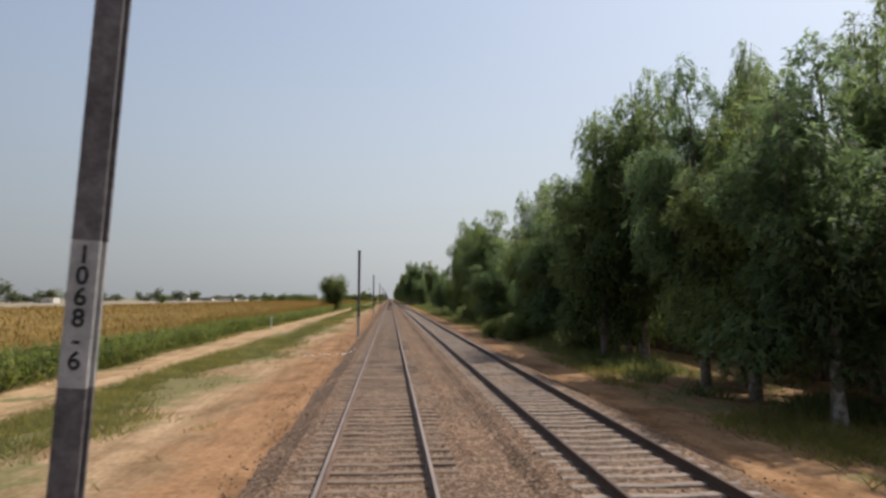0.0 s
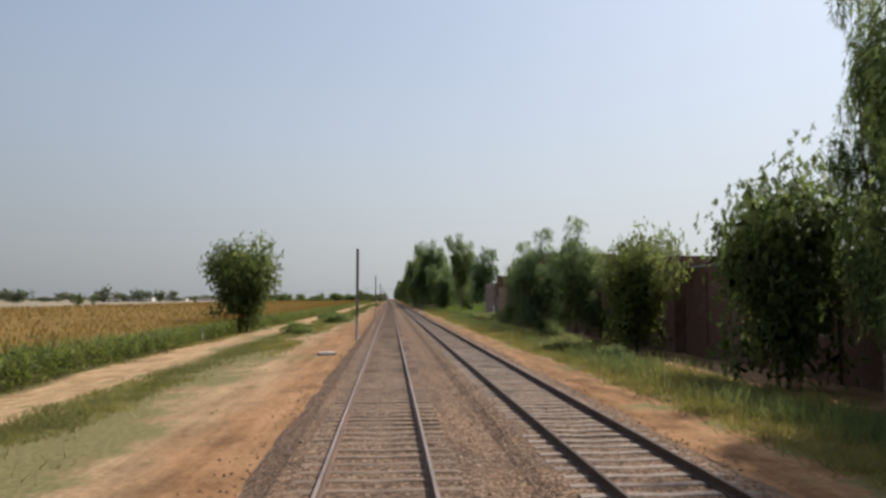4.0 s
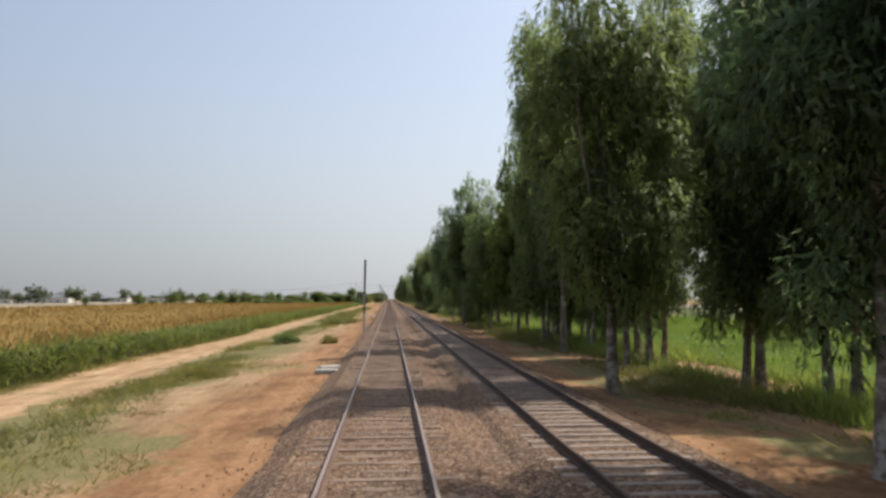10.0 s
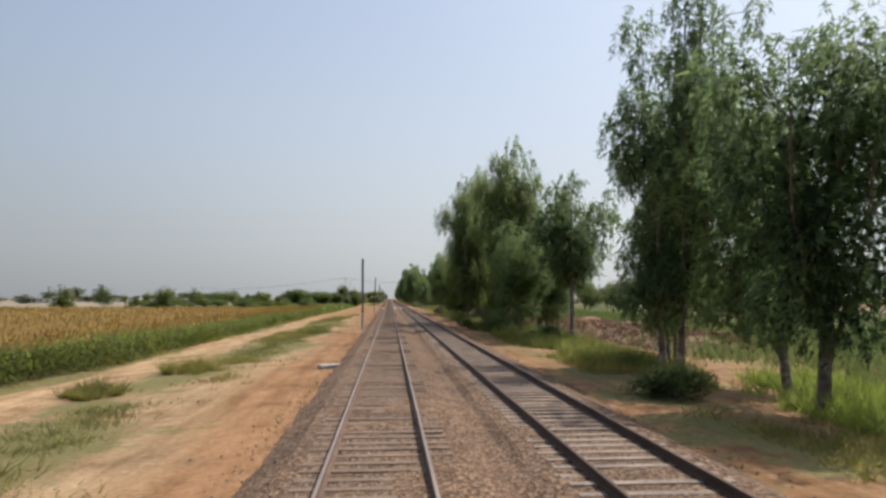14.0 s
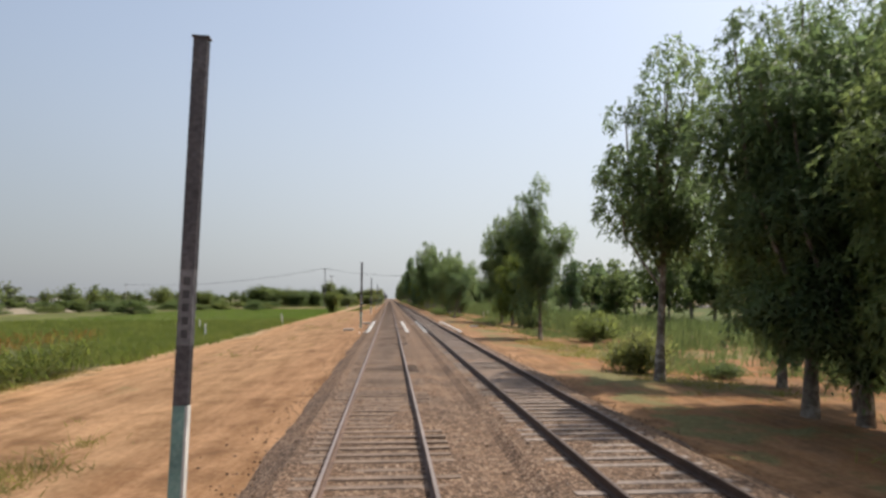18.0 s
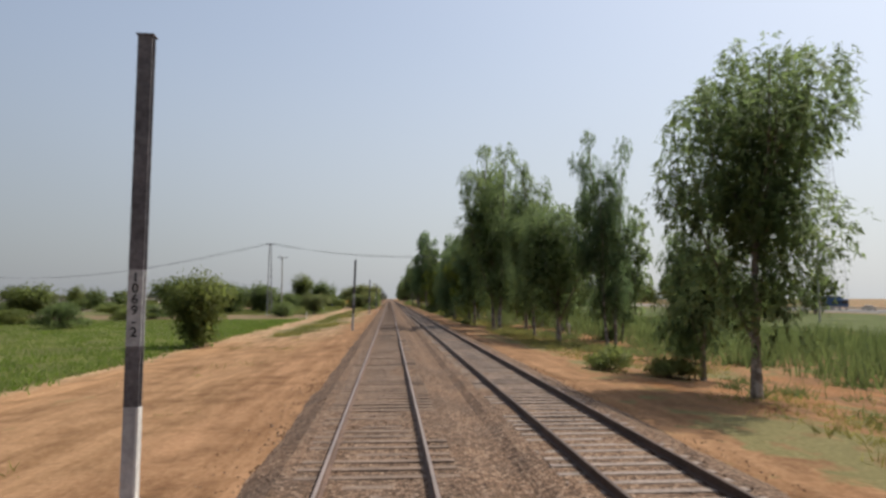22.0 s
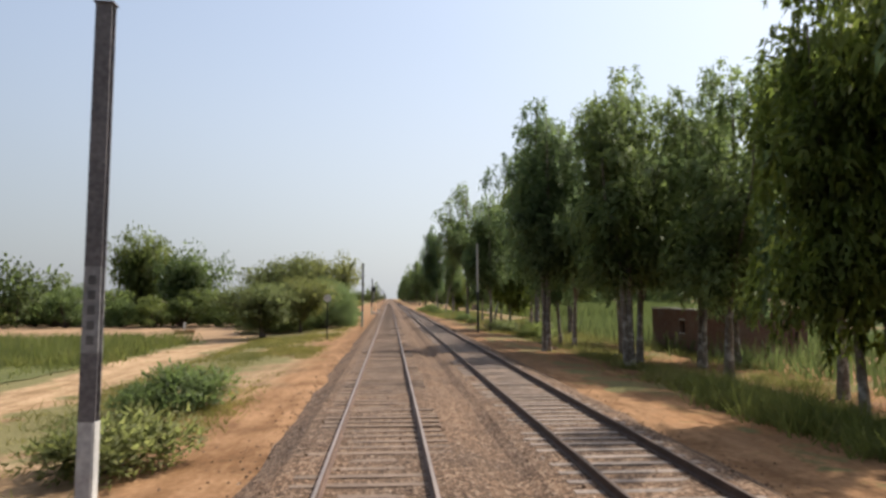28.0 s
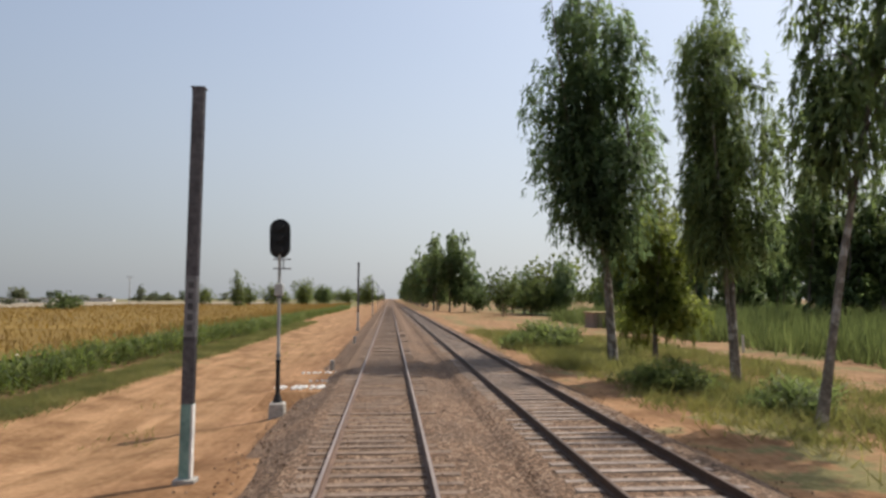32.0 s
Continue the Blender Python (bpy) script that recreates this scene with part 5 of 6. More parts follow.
# ---- buildings along the far side ----
def compound(name, label, x, y0, y1, z_top, depth, mat, windows=(), pilasters=0, parapet=0.25, coping=M_CONCRETE, z0=-1.6):
    """A flat-roofed building whose long wall faces the line; windows are (y, z, width, height)."""
    ob = empty(name, pose(x, y0, 0), label, "building", "line-side buildings")
    length = y1 - y0
    t = 0.35

    def panel(a, b, lo, hi):
        part("wall_panel", box(0, t, a, b, lo, hi), mat, ob)
    cuts = sorted(windows)
    # the long wall in strips, so that its openings go through
    y = 0.0
    for wy, wz, ww, wh in cuts:
        a, b = wy - y0 - ww / 2, wy - y0 + ww / 2
        panel(y, a, z0, z_top)
        panel(a, b, z0, wz)
        panel(a, b, wz + wh, z_top)
        y = b
    panel(y, length, z0, z_top)
    part("end_wall", box(t, depth, 0, t, z0, z_top), mat, ob)
    part("end_wall", box(t, depth, length - t, length, z0, z_top), mat, ob)
    part("back_wall", box(depth - t, depth, t, length - t, z0, z_top), mat, ob)
    part("roof", box(t, depth - t, t, length - t, z_top - parapet - 0.2, z_top - parapet), M_MUD, ob, "flat mud roof")
    rng = random.Random(int(y0))
    n = max(2, int(length / 2.2))
    for i in range(n):
        a, b = length * i / n, length * (i + 1) / n
        part("coping", box(-0.06, t + 0.06, a, b - 0.02, z_top, z_top + rng.uniform(0.08, 0.16)), coping, ob)
    for wy, wz, ww, wh in cuts:
        a, b = wy - y0 - ww / 2, wy - y0 + ww / 2
        # panel painted shade black in place of the room's own darkness
        win = part("window", box(0.22, 0.26, a, b, wz, wz + wh), M_OPENING_SHADE, ob, "unglazed opening closed by a shade-black panel")
        part("sill", box(-0.07, 0.1, a - 0.08, b + 0.08, wz - 0.09, wz - 0.004), M_CONCRETE, win)
        part("lintel", box(-0.05, 0.1, a - 0.1, b + 0.1, wz + wh + 0.004, wz + wh + 0.12), M_CONCRETE, win)
    for i in range(pilasters):
        yy = length * (i + 0.5) / pilasters
        part("pilaster", box(-0.16, -0.003, yy - 0.14, yy + 0.14, z0, z_top - 0.35), mat, ob)
    return ob


compound("brick_house", "dark brick compound wall in the shade of trees", 21.3, 8, 57.6, 4.4, 9, M_BRICK, ((22, 1.2, 1.0, 1.2), (40, 1.2, 1.0, 1.2)), 7)
compound("brick_house", "long dark brick house wall half hidden by trees", 21.0, 58, 96, 4.6, 9, M_BRICK, ((66, 1.2, 1.0, 1.2), (84, 1.2, 1.0, 1.2)))
compound("brick_house", "dark brick house with flat roof behind the trees", 21.2, 112, 139, 5.9, 9, M_BRICK, (), 5)
compound("brick_wall_house", "low brown brick house with flat mud roof", 21.4, 141, 182, 4.9, 8, M_BRICK, ((150, 1.0, 0.9, 1.1), (166, 1.0, 0.9, 1.1)), 6)
compound("brick_house", "two-room red brick house with a rough parapet", 21.0, 183, 199, 5.9, 8, M_BRICK, ((190, 0.6, 0.9, 1.5),), 3)
compound("brick_wall_house", "weathered brown brick compound wall", 21.3, 200, 222, 4.2, 7, M_BRICK, (), 5)
compound("tall_brick_house", "tall dark brick house with a barred upper window", 21.0, 223, 247, 8.6, 9, M_BRICK, ((243.5, 2.4, 1.4, 1.5), (232, 2.4, 1.4, 1.5)), 0)
compound("mud_house", "long mud-plastered brick wall with small vents and uneven top", 21.2, 247.4, 258, 4.9, 7, M_MUD, ((250.5, 2.6, 0.35, 0.5), (255, 2.6, 0.35, 0.5)), 0)
compound("mud_house", "mud-plastered lower room carrying a brick upper room", 21.2, 267.2, 269.98, 2.75, 9, M_MUD, (), 0, 0.05)
tower = compound("brick_upper_room", "red brick upper room with a plastered end wall", 21.25, 267.25, 269.95, 7.05, 8.9, M_BRICK, (), 0, z0=2.76)
coat = part("plaster_coat", box(0.02, 8.88, -0.06, -0.004, 2.45, 4.75), M_MUD, tower, "brown mud plaster over the lower half")
part("window", box(1.5, 2.0, -0.075, -0.062, 3.75, 4.45), M_OPENING_SHADE, coat, "small dark window")
compound("plastered_shed", "grey cement-plastered shed with pilasters and three high vents", 20.8, 270, 282.4, 5.5, 7, M_PLASTER, ((272.5, 4.55, 0.9, 0.5), (276.5, 4.55, 0.9, 0.5), (280.5, 4.55, 0.9, 0.5)), 4)
compound("brick_house", "low brick farmhouse beyond the trees", 32, 933.5, 947, 4.0, 8, M_BRICK, ((937, 1.3, 1, 1), (943, 1.3, 1, 1)))
compound("brick_shed", "dark brick shed standing behind the tree trunks", 22, 978, 990, 1.9, 6, M_BRICK, ((984, 0.2, 0.8, 0.9),))


def hut(x, y, w, d, h):
    z = ground_z(x, y)
    ob = empty("brick_hut", pose(x, y, z), "small low brick hut with a straw-coloured flat roof", "hut")
    part("wall", box(-w / 2, w / 2, -d / 2, d / 2, -0.2, h), M_MUD, ob)
    part("roof", box(-w / 2 - 0.2, w / 2 + 0.2, -d / 2 - 0.2, d / 2 + 0.2, h, h + 0.22, bevel=0.06), M_THATCH, ob)
    # the doorway is a sheet on the wall, its inner shade painted
    part("doorway", box(-0.4, 0.4, -d / 2 - 0.012, -d / 2 - 0.004, 0, h - 0.3), M_OPENING_SHADE, ob)


hut(30.0, 1160, 5.5, 4, 1.9)


def rubble_bank():
    bm = bmesh.new()
    bmesh.ops.create_grid(bm, x_segments=14, y_segments=80, size=0.5)
    for v in bm.verts:
        x, y = v.co.x, v.co.y
        hh = max(0.0, 1 - (2 * x) ** 2) * 2.0 * max(0.0, 1 - abs(2 * y) ** 6)
        v.co = (24 + x * 8, 545 + y * 62, ground_z(24, 545) - 0.15 + hh * (0.8 + 0.35 * noise.noise((y * 9, x * 3, 0))) + 0.22 * noise.noise((x * 11, y * 60, 4)) * (hh > 0.05))
    me = from_bm("rubble_bank", bm, speckled("clod_earth", (0.17, 0.10, 0.064), (0.35, 0.235, 0.16), 4, 0.6, 0.95, relief=1.0, depth=0.15))
    tagged(new("rubble_bank", me), "long bank of brown clods and rubble beside a field", "earth bank")
    # loose clods and brickbats over its slope
    rng = np.random.default_rng(8)
    k = 5200
    x, y = rng.uniform(-0.5, 0.5, k), rng.uniform(-0.48, 0.48, k)
    z = np.maximum(0, 1 - (2 * x) ** 2) * 2.0 * 0.82 + ground_z(24, 545) - 0.12
    s = rng.uniform(0.06, 0.24, k) * rng.uniform(0.5, 1, k)
    corner = np.array([(1, 0, 0), (-0.5, 0.9, 0.1), (-0.5, -0.9, 0), (0.1, 0.1, 1.0), (0, 0, -0.7)])
    a = rng.uniform(0, 6.283, k)
    v = np.empty((k, 5, 3))
    for i, (bx, by, bz) in enumerate(corner):
        v[:, i, 0] = 24 + x * 8 + s * (bx * np.cos(a) - by * np.sin(a))
        v[:, i, 1] = 545 + y * 62 + s * (bx * np.sin(a) + by * np.cos(a))
        v[:, i, 2] = z + s * bz
    idx = np.arange(k)[:, None] * 5
    f = np.concatenate([idx + np.array(t) for t in ((0, 1, 3), (1, 2, 3), (2, 0, 3), (1, 0, 4), (2, 1, 4), (0, 2, 4))])
    ob = new("brickbats", mesh_of("brickbats", v.reshape(-1, 3), f, speckled("broken_brick", (0.18, 0.088, 0.056), (0.42, 0.27, 0.19), 5, 0.9, 0.95)))
    tagged(ob, "loose clods and broken bricks on the earth bank", "rubble", kind="stuff")


rubble_bank()


def village_house(x, y, w, d, h):
    z = ground_z(x, y)
    ob = empty("village_house", pose(x, y, z), "far low whitewashed village house with flat roof", "house", "far village houses")
    part("wall", box(-w / 2, w / 2, -d / 2, d / 2, -0.3, h), M_LIMEWASH, ob)
    part("roof", box(-w / 2 - 0.3, w / 2 + 0.3, -d / 2 - 0.3, d / 2 + 0.3, h, h + 0.3), M_MUD, ob)
    for i in range(max(2, int(w / 5))):
        cx = -w / 2 + w * (i + 0.5) / max(2, int(w / 5))
        # window: thin sheet on the wall, coloured as the shade within
        part("window", box(cx - 0.6, cx + 0.6, -d / 2 - 0.01, -d / 2 - 0.004, 1.0, 2.4), M_OPENING_SHADE, ob)


vr = random.Random(21)
for i in range(26):
    yy = 420 + i * 62 + vr.uniform(-20, 20)
    village_house(-250 - vr.uniform(0, 130), yy, vr.uniform(14, 34), vr.uniform(8, 12), vr.uniform(3.0, 4.8))

# distant trees beyond the fields and at the end of the line
for i in range(150):
    far_tree(-230 - vr.uniform(0, 230), 240 + i * 15 + vr.uniform(-6, 6), vr.choice((4, 5, 6, 7, 8, 12, 15)) * vr.uniform(0.8, 1.15), vr.uniform(9, 22))
for i in range(16):
    h = vr.uniform(5, 12)
    far_tree(-95 - vr.uniform(0, 90), 520 + i * 55 + vr.uniform(-20, 20), h, h * vr.uniform(0.7, 1.1))
for i in range(22):
    h = vr.uniform(4, 11)
    far_tree(-48 - vr.uniform(0, 110), 850 + i * 12 + vr.uniform(-6, 6), h, h * vr.uniform(0.75, 1.2))
for i in range(70):
    plant(COPSES, "field_bush", -42 - vr.uniform(0, 120), 770 + i * 5 + vr.uniform(-6, 6), vr.uniform(1.8, 3.6), vr.uniform(6, 11), "dusty green bush in a field hedge", "bush", "bushes")
for i in range(10):
    far_tree(24 + vr.uniform(0, 26), 1215 + i * 10, vr.uniform(6, 9), vr.uniform(7, 11))
for i in range(90):
    far_tree(58 + vr.uniform(0, 120), 300 + i * 16 + vr.uniform(-8, 8), vr.uniform(8, 15), vr.uniform(8, 14))
for i in range(26):
    far_tree(-12 - vr.uniform(0, 60), 1450 + i * 32 + vr.uniform(-12, 12), vr.uniform(6, 12), vr.uniform(8, 13))
for i in range(34):
    far_tree(13 + vr.uniform(0, 24), 1330 + i * 20 + vr.uniform(-6, 6), vr.uniform(12, 17), vr.uniform(7, 10))


# ---- signals, boards and power lines ----
def colour_light_signal(x, y):
    ob = empty("signal", pose(x, y, -1.15), "colour-light railway signal with black oval backboard on a silver post", "signal")
    bm = box(-0.27, 0.27, -0.27, 0.27, -0.4, 0.66, bevel=0.04)
    for v in bm.verts:
        if v.co.z > 0.5:
            v.co.x *= 0.86
            v.co.y *= 0.86
    part("base_block", bm, M_CONCRETE, ob, "rough concrete base block")
    part("base_collar", rod((0, 0, 0.66), (0, 0, 0.95), 0.16, 0.07, n=14), M_BLACK, ob, "flared black base collar")
    part("lower_sleeve", rod((0, 0, 0.93), (0, 0, 1.98), 0.068, n=14), M_BLACK, ob, "black painted lower sleeve")
    part("post", rod((0, 0, 1.95), (0, 0, 5.3), 0.052, n=14), M_SILVER, ob, "silver-painted tubular post")
    for zz in (1.9, 2.08, 3.92):
        part("post_collar", rod((0, 0, zz), (0, 0, zz + 0.09), 0.082, n=14), M_BLACK if zz < 2 else M_STEEL, ob)
    part("junction_box", box(-0.14, 0.13, -0.1, 0.1, 4.0, 4.38, bevel=0.02), M_SILVER, ob, "small grey cable junction box")
    bm = bmesh.new()
    ring = []
    for s in (-1, 1):
        loop = []
        for i in range(24):
            a = 2 * math.pi * i / 24
            loop.append(bm.verts.new((0.33 * math.cos(a), 0.03 * s, 5.82 + 0.33 * math.sin(a) + (0.3 if math.sin(a) > 0 else -0.3))))
        ring.append(loop)
    bm.faces.new(ring[0])
    bm.faces.new(ring[1][::-1])
    for i in range(24):
        bm.faces.new((ring[0][i], ring[1][i], ring[1][(i + 1) % 24], ring[0][(i + 1) % 24]))
    bmesh.ops.recalc_face_normals(bm, faces=bm.faces)
    board = part("backboard", bm, M_BLACK, ob, "matt black oval backboard")
    for i in range(3):
        zz = 5.45 + 0.37 * i
        part("lens_hood", rod((0, -0.03, zz), (0, -0.24, zz), 0.12, 0.125, n=14), M_BLACK, board)
    part("lamp_housing", box(-0.18, 0.18, 0.03, 0.3, 5.3, 6.35, bevel=0.03), M_BLACK, ob)
    for zz in (4.84, 5.14):
        part("bracket", box(-0.2, 0.36, -0.05, 0.05, zz, zz + 0.04), M_STEEL, ob, "short steel cross bracket")
    part("stay", box(0.11, 0.14, -0.02, 0.02, 4.88, 5.14), M_STEEL, ob)


colour_light_signal(-3.32, 1089.1)


def whistle_board(x, y):
    z = ground_z(x, y)
    ob = empty("whistle_board", pose(x, y, z), "round white whistle board with a black letter on a dark post", "railway sign")
    part("post", box(-0.05, 0.05, -0.04, 0.04, -0.2, 3.1), M_BLACK, ob, "dark steel post")
    disc = part("disc", rod((0, -0.045, 3.45), (0, -0.075, 3.45), 0.30, n=32), M_WHITE, ob, "white painted disc")
    part("rim", rod((0, -0.04, 3.45), (0, -0.06, 3.45), 0.33, n=32), M_BLACK, disc)
    me = text_mesh("W", 0.42)
    me.materials.append(M_BLACK)
    part("letter", me, None, disc, "black letter", Matrix.Translation((0, -0.081, 3.45)) @ FACE_BACK)


whistle_board(-5.0, 992.0)


def wood_pole(x, y, h, name="service_pole"):
    z = ground_z(x, y)
    ob = empty(name, pose(x, y, z, 0, -0.6, 0), "slim grey concrete pole with a dark lower half beside the track", "pole")
    part("upper_shaft", rod((0, 0, h * 0.45), (0, 0, h), 0.11, 0.09, n=10), M_CONCRETE, ob)
    part("lower_shaft", rod((0, 0, -0.3), (0, 0, h * 0.45), 0.13, 0.11, n=10), M_BLACK, ob, "tarred lower half")


wood_pole(9.0, 1002.6, 8.9)


def lattice_mast(x, y, h, base=0.55, tip=0.22, turn=0):
    z = ground_z(x, y)
    ob = empty("lattice_mast", pose(x, y, z, 0, 0, turn), "slender steel lattice power mast with a small crossarm", "pylon", "power masts")
    legs = [(sx, sy) for sx in (-1, 1) for sy in (-1, 1)]

    def at(sx, sy, u):
        r = base + (tip - base) * u
        return Vector((sx * r, sy * r, h * u))
    for sx, sy in legs:
        part("leg", rod(at(sx, sy, 0) - Vector((0, 0, 0.3)), at(sx, sy, 1), 0.05, n=5), M_STEEL, ob)
    n = int(h / 0.9)
    for face in range(4):
        bm = bmesh.new()
        a, b = [((-1, -1), (1, -1)), ((1, -1), (1, 1)), ((1, 1), (-1, 1)), ((-1, 1), (-1, -1))][face]
        for i in range(n):
            rod_into(bm, at(*(a if i % 2 else b), i / n), at(*(b if i % 2 else a), (i + 1) / n), 0.022, n=4)
        part("bracing", bm, M_STEEL, ob)
    part("crossarm", box(-0.9, 0.9, -0.06, 0.06, h - 0.35, h - 0.25), M_STEEL, ob)
    for sx in (-0.8, 0, 0.8):
        part("insulator", rod((sx, 0, h - 0.25), (sx, 0, h + 0.12), 0.06, 0.04, n=8), M_BLACK, ob)


def t_pole(x, y, h, turn=0):
    z = ground_z(x, y)
    ob = empty("power_pole", pose(x, y, z, 0, 0, turn), "grey concrete power pole with a steel crossarm", "power pole", "power poles")
    part("shaft", rod((0, 0, -0.3), (0, 0, h), 0.17, 0.11, n=10), M_CONCRETE, ob)
    part("crossarm", box(-1.15, 1.15, -0.05, 0.05, h - 0.25, h - 0.13), M_STEEL, ob)
    part("brace", rod((-0.6, 0, h - 0.2), (0, 0, h - 0.95), 0.025, n=5), M_STEEL, ob)
    part("brace", rod((0.6, 0, h - 0.2), (0, 0, h - 0.95), 0.025, n=5), M_STEEL, ob)
    for sx in (-1.05, -0.5, 1.05):
        part("insulator", rod((sx, 0, h - 0.13), (sx, 0, h + 0.14), 0.05, 0.035, n=8), M_BLACK, ob)


lattice_mast(-26.8, 892.5, 16.4)
t_pole(-24.0, 892, 13.3, 20)
lattice_mast(33, 891, 15.9)
t_pole(-150, 1010, 12)
t_pole(-95, 1330, 12)
t_pole(70, 842, 13, 30)
lattice_mast(148, 956, 58, 3.6, 0.7)


def cable(a, b, sag, r=0.022):
    bm = bmesh.new()
    pts = []
    for i in range(25):
        u = i / 24
        p = Vector(a).lerp(Vector(b), u)
        p.z -= sag * 4 * u * (1 - u)
        pts.append(p)
    v, f = tube(pts, [r] * 25, 5)
    ob = new("power_cable", mesh_of("power_cable", v, f, M_CABLE))
    tagged(ob, "thin sagging overhead power cable crossing the line", "cable", "power cables")


for i, dy in enumerate((-0.8, 0.0, 0.8)):
    cable((-26.8 + dy, 892.5, 15.1), (33 + dy, 891 + 0.8 * dy, 15.0), 2.7 + 0.2 * i)
    cable((-26.8 + dy, 892.5, 15.1), (-150 + dy, 1010, 10.7), 3.0)


# ---- whitewashed lines of stones on the ballast ----
def slope_z(x, y):
    """The top of the soil or of the ballast shoulder, whichever is higher."""
    return max(ground_z(x, y), float(np.interp(x, (-3.4, -2.95, -2.4, -2.0, -1.65), (-1.1, -0.74, -0.56, -0.37, -0.19))))


def stone_line(x0, y0, x1, y1, width=0.16, z=None, seed=0, rows=2):
    rnd = random.Random(seed)
    length = math.hypot(x1 - x0, y1 - y0)
    bm = bmesh.new()
    n = int(length / 0.16)
    for i in range(n):
        u = (i + rnd.uniform(-0.3, 0.3)) / n
        if rnd.random() < 0.12:
            continue
        for _ in range(rows):
            c = Vector((x0 + (x1 - x0) * u + rnd.uniform(-width, width), y0 + (y1 - y0) * u + rnd.uniform(-0.04, 0.04) * rows, 0))
            c.z = (slope_z(c.x, c.y) + 0.02 if z is None else z) + rnd.uniform(-0.01, 0.02)
            bmesh.ops.create_icosphere(bm, subdivisions=1, radius=rnd.uniform(0.045, 0.075),
                                       matrix=Matrix.Translation(c) @ Matrix.Diagonal((1, rnd.uniform(0.8, 1.3), 0.6, 1)))
    ob = new("whitewashed_stones", from_bm("whitewashed_stones", bm, M_WHITE))
    tagged(ob, "row of whitewashed stones marking the ballast edge", "stones", "white stone lines", "stuff")


for i, (xa, xb) in enumerate(((-1.72, -1.72), (1.65, 1.72), (3.45, 3.35), (6.5, 6.4))):
    stone_line(xa, 687.5, xb, 660.3, 0.12, -0.17, 30 + i)
stone_line(2.6, 679, 6.3, 679, 0.1, -0.17, 40)
stone_line(-2.3, 660, -1.7, 660.5, 0.1, -0.2, 41)
stone_line(-6.2, 886, -2.3, 886.8, 0.2, None, 42)
stone_line(-4.8, 914, -1.8, 914, 0.2, None, 43)
stone_line(-4.6, 42, -1.8, 42, 0.2, None, 44)
pad = box(-4.0, -1.5, 1091.6, 1098.6, -1.25, -0.5)
for v in pad.verts:
    if v.co.z < -1:
        v.co.x += -0.7 if v.co.x < -2 else 0
        v.co.y += -1.0 if v.co.y < 1095 else 1.0
tagged(new("crossing_pad", from_bm("crossing_pad", pad, M_GROUND)), "low earth pad beside the ballast", "earth pad", kind="structure")
stone_line(-3.8, 1092.6, -1.9, 1092.7, 0.1, -0.48, 45, 12)
stone_line(-3.0, 1094.6, -1.9, 1094.7, 0.1, -0.48, 46, 3)
stone_line(-3.5, 1097.6, -1.75, 1097.8, 0.1, -0.48, 47, 4)


# ---- small things by the line ----
def cable_box(x, y):
    z = ground_z(x, y)
    ob = empty("cable_marker", pose(x, y, z), "small whitewashed box on a short post by the rails", "marker")
    part("post", box(-0.06, 0.06, -0.06, 0.06, -0.1, 0.42), M_CONCRETE, ob)
    part("cap", box(-0.15, 0.15, -0.12, 0.12, 0.42, 0.66, bevel=0.02), M_WHITE, ob, "whitewashed cap")


cable_box(7.03, 286.9)


def peg(x, y, h=0.5):
    z = ground_z(x, y)
    ob = new("marker_peg", from_bm("marker_peg", box(-0.09, 0.09, -0.09, 0.09, -0.15, h, bevel=0.025), M_CONCRETE))
    ob.matrix_basis = pose(x, y, z, 0, 3, 10)
    tagged(ob, "short weathered concrete peg at the ballast edge", "peg", "ballast pegs")


peg(-2.49, 1099.6)
peg(-2.44, 1119.2)


def sand_mound(x, y, w, h):
    bm = bmesh.new()
    bmesh.ops.create_grid(bm, x_segments=22, y_segments=22, size=1)
    z = ground_z(x, y)
    for v in bm.verts:
        r = math.hypot(v.co.x, v.co.y)
        up = max(0.0, 1 - r * r) ** 1.3
        v.co = (x + v.co.x * w, y + v.co.y * w * 0.8, z - 0.12 + up * h * (1 + 0.3 * noise.noise((v.co.x * 3, v.co.y * 3, 1))) + 0.05 * noise.noise((v.co.x * 8, v.co.y * 8, 2)))
    ob = new("sand_mound", smooth(from_bm("sand_mound", bm, speckled("pale_dug_sand", (0.42, 0.31, 0.20), (0.62, 0.50, 0.36), 6, 1.2, 0.95, relief=0.8, depth=0.06))))
    tagged(ob, "low heap of pale dug sand beside the dirt track", "sand heap")


sand_mound(-6.6, 1059.3, 1.6, 0.55)


# ---- the highway far off behind the trees ----
def highway():
    v = [(x, y, ground_z(136, 0) + 0.5) for y in (480, 1300) for x in (130, 142)]
    v += [(x, y, ground_z(136, 0) - 0.3) for y in (480, 1300) for x in (127, 145)]
    f = [(0, 1, 3, 2), (4, 0, 2, 6), (1, 5, 7, 3)]
    ob = new("highway", mesh_of("highway", v, f, speckled("dusty_asphalt", (0.16, 0.15, 0.14), (0.26, 0.25, 0.235), 2, 0.2, 0.9)))
    tagged(ob, "dusty raised asphalt highway beyond the fields", "road", kind="structure")
    rail = empty("guard_rail", pose(129.6, 0, ground_z(136, 0) + 0.4), "long white guard rail along the highway", "guard rail")
    for zz in (0.45, 0.9):
        part("rail_beam", box(-0.05, 0.05, 700, 1000, zz, zz + 0.22), M_WHITE, rail)
    for i in range(51):
        part("rail_post", box(-0.09, -0.051, 700 + 6 * i, 700.15 + 6 * i, -0.4, 1.12), M_WHITE, rail)


highway()


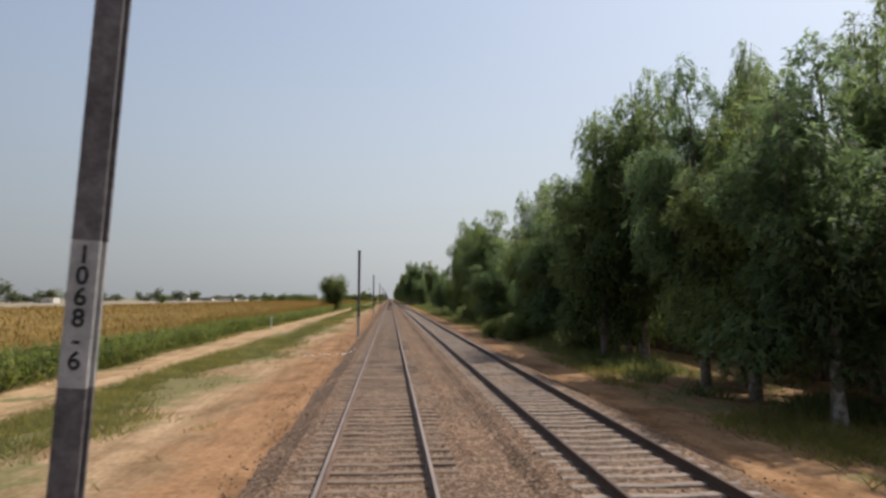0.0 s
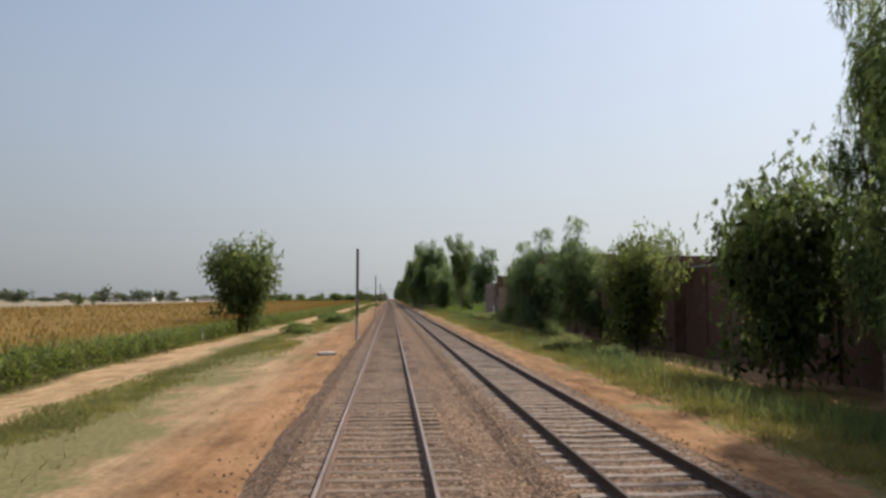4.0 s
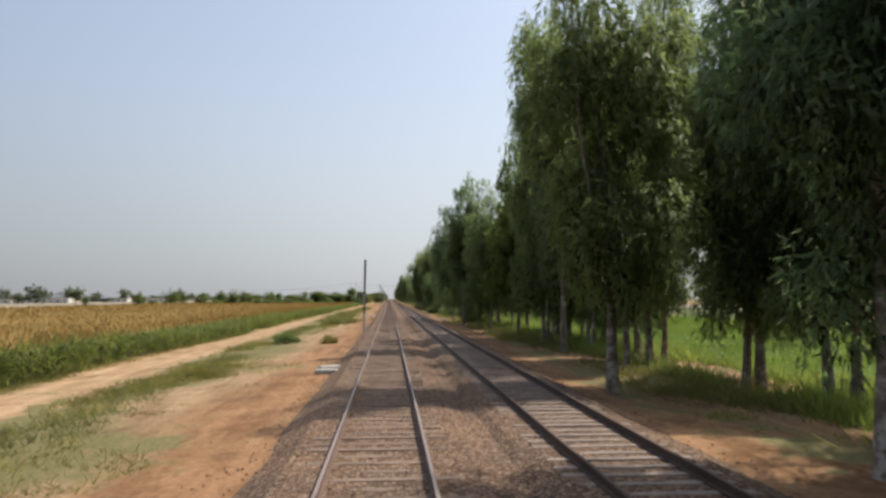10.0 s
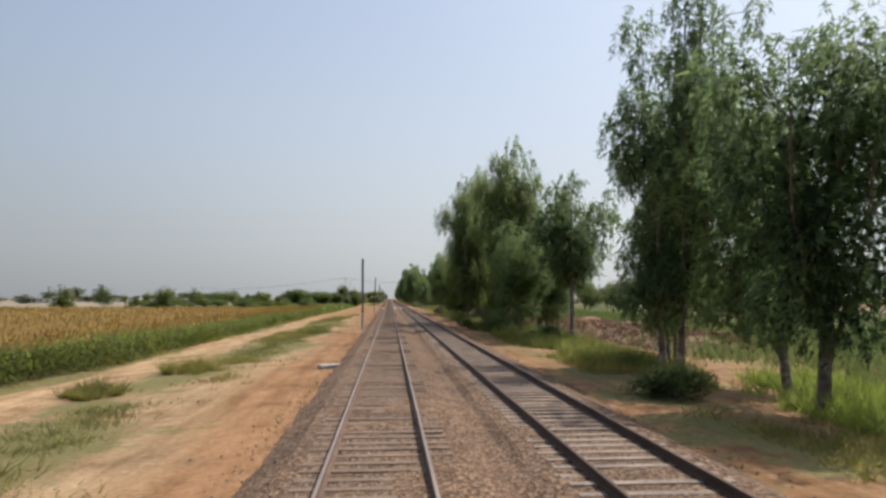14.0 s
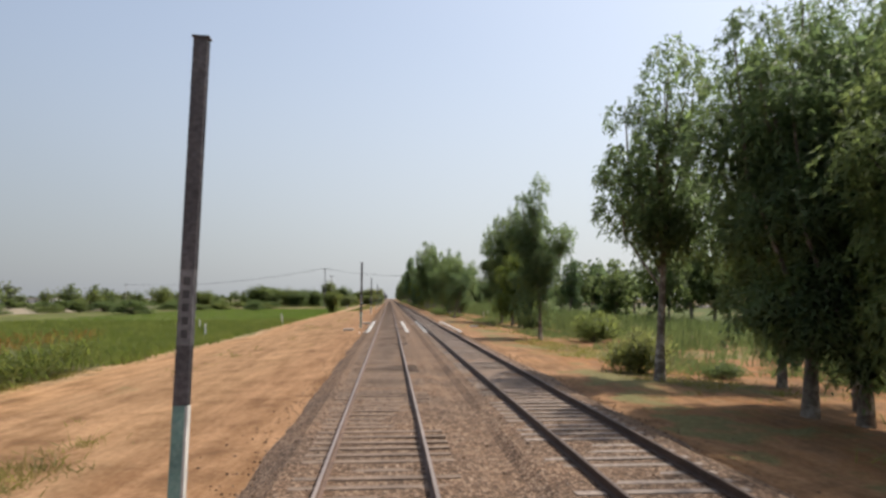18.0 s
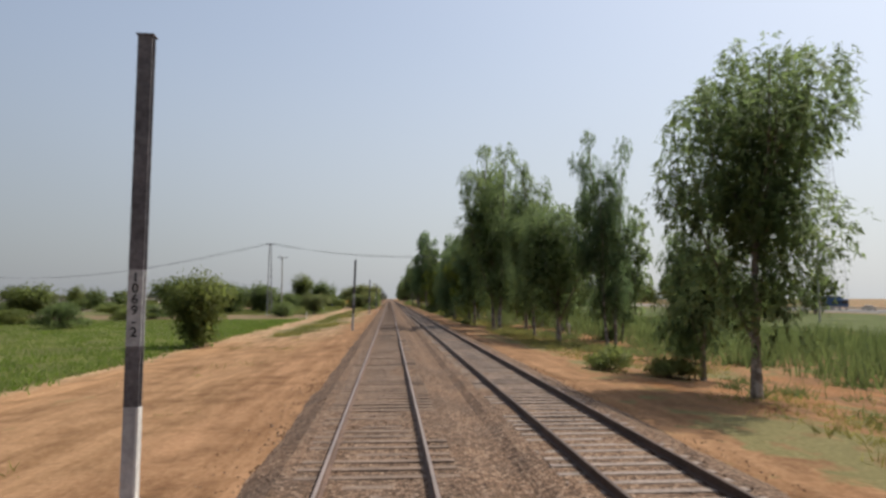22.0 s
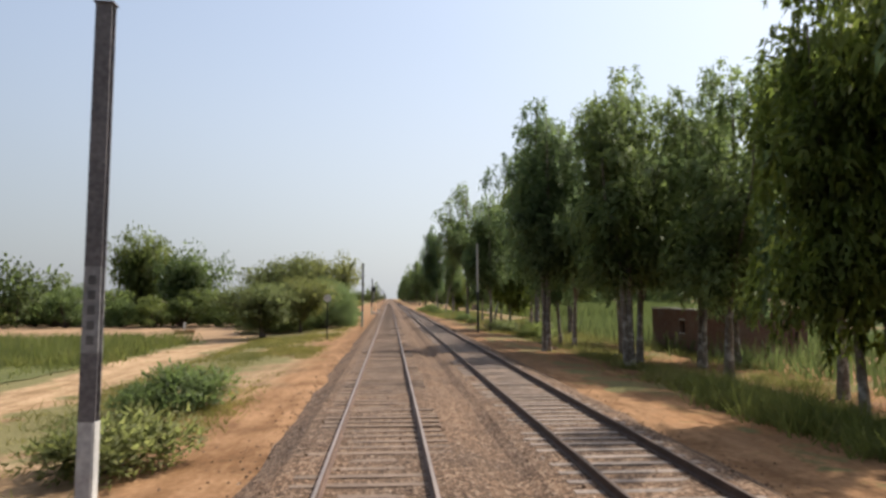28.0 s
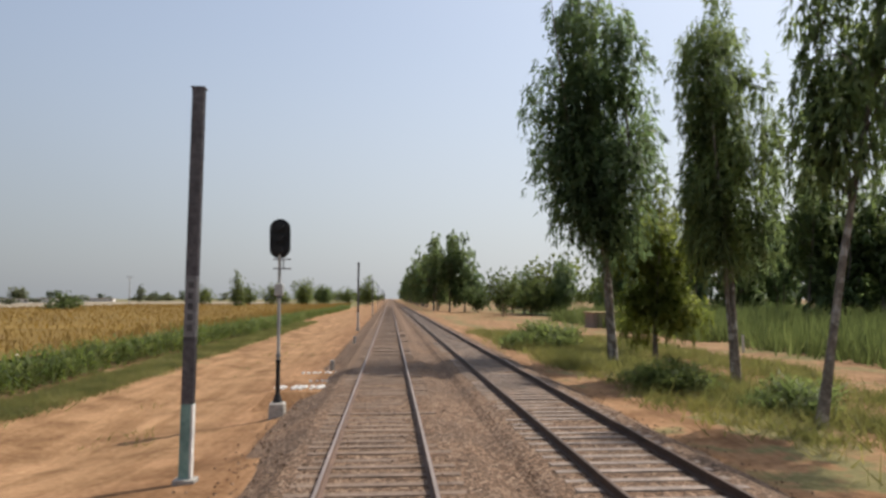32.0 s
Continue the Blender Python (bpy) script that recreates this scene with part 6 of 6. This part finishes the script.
def wheel_into(vehicle, x, y, r, w):
    tyre = part("tyre", rod((x - w / 2, y, r), (x + w / 2, y, r), r, n=18), M_BLACK, vehicle)
    part("rim", rod((x - w / 2 - 0.01, y, r), (x + w / 2 + 0.01, y, r), r * 0.55, n=14), M_SILVER, tyre)


M_BLUE = speckled("faded_blue_paint", (0.03, 0.07, 0.16), (0.06, 0.12, 0.24), 4, 0.5, 0.6)
M_GLASS = speckled("tinted_window_glass", (0.02, 0.025, 0.03), (0.04, 0.045, 0.05), 2, 0.5, 0.08, 0.0, 0.5, 0.0)


def truck(x, y):
    ob = empty("truck", pose(x, y, ground_z(136, 0) + 0.5), "blue box lorry standing on the far highway", "truck")
    part("cargo_box", box(-1.25, 1.25, -1.5, 5.2, 1.1, 4.0, bevel=0.06), M_BLUE, ob, "blue cargo box")
    part("cab", box(-1.2, 1.2, -3.8, -1.65, 0.7, 3.1, bevel=0.18), M_BLUE, ob)
    part("windscreen", box(-1.0, 1.0, -3.86, -3.81, 1.8, 2.7), M_GLASS, ob)
    part("side_window", box(-1.25, -1.205, -3.3, -2.2, 1.8, 2.6), M_GLASS, ob)
    part("chassis", box(-0.5, 0.5, -3.4, 5.1, 0.7, 1.09), M_BLACK, ob)
    for yy in (-2.8, 3.0, 4.2):
        for xx in (-1.05, 1.05):
            wheel_into(ob, xx, yy, 0.5, 0.3)


def car(x, y):
    ob = empty("car", pose(x, y, ground_z(136, 0) + 0.5), "white saloon car on the far highway", "car")
    part("body", box(-0.82, 0.82, -2.1, 2.1, 0.3, 0.9, bevel=0.14), M_WHITE, ob)
    part("cabin", box(-0.72, 0.72, -1.0, 1.3, 0.9, 1.45, bevel=0.16), M_WHITE, ob)
    part("side_window", box(-0.755, -0.725, -0.8, 1.1, 1.0, 1.33), M_GLASS, ob)
    part("windscreen", box(-0.6, 0.6, -1.03, -1.004, 1.0, 1.35), M_GLASS, ob)
    for yy in (-1.3, 1.3):
        for xx in (-0.74, 0.74):
            wheel_into(ob, xx, yy, 0.32, 0.2)


truck(134, 933)
car(134, 919)
village_house(-98, 1178, 22, 9, 3.6)


def brick_stack(x, y, turn):
    """Loose bricks piled for building, with rough poles laid on top."""
    ob = empty("brick_stack", pose(x, y, ground_z(x, y), 0, 0, turn), "low stack of mud bricks with poles laid across", "brick stack")
    rng = random.Random(6)
    me = from_bm("brick", box(-0.11, 0.11, -0.055, 0.055, -0.04, 0.04, bevel=0.008), M_THATCH)
    for k in range(6):
        for i in range(9):
            for j in range(3):
                if k > 3 and rng.random() < 0.35:
                    continue
                part("brick", me, None, ob, "", pose(-1.0 + 0.24 * i + rng.uniform(-0.015, 0.015), -0.25 + 0.22 * j, 0.05 + 0.088 * k, 0, 0, rng.uniform(-5, 5)))
    for i in range(3):
        part("wooden_pole", rod((-1.4, -0.2 + 0.2 * i, 0.62 + 0.03 * i), (1.5, -0.25 + 0.22 * i, 0.68), 0.035, 0.025), M_DARKBARK, ob, "rough dark pole")


brick_stack(-22.4, 1012.6, 12)
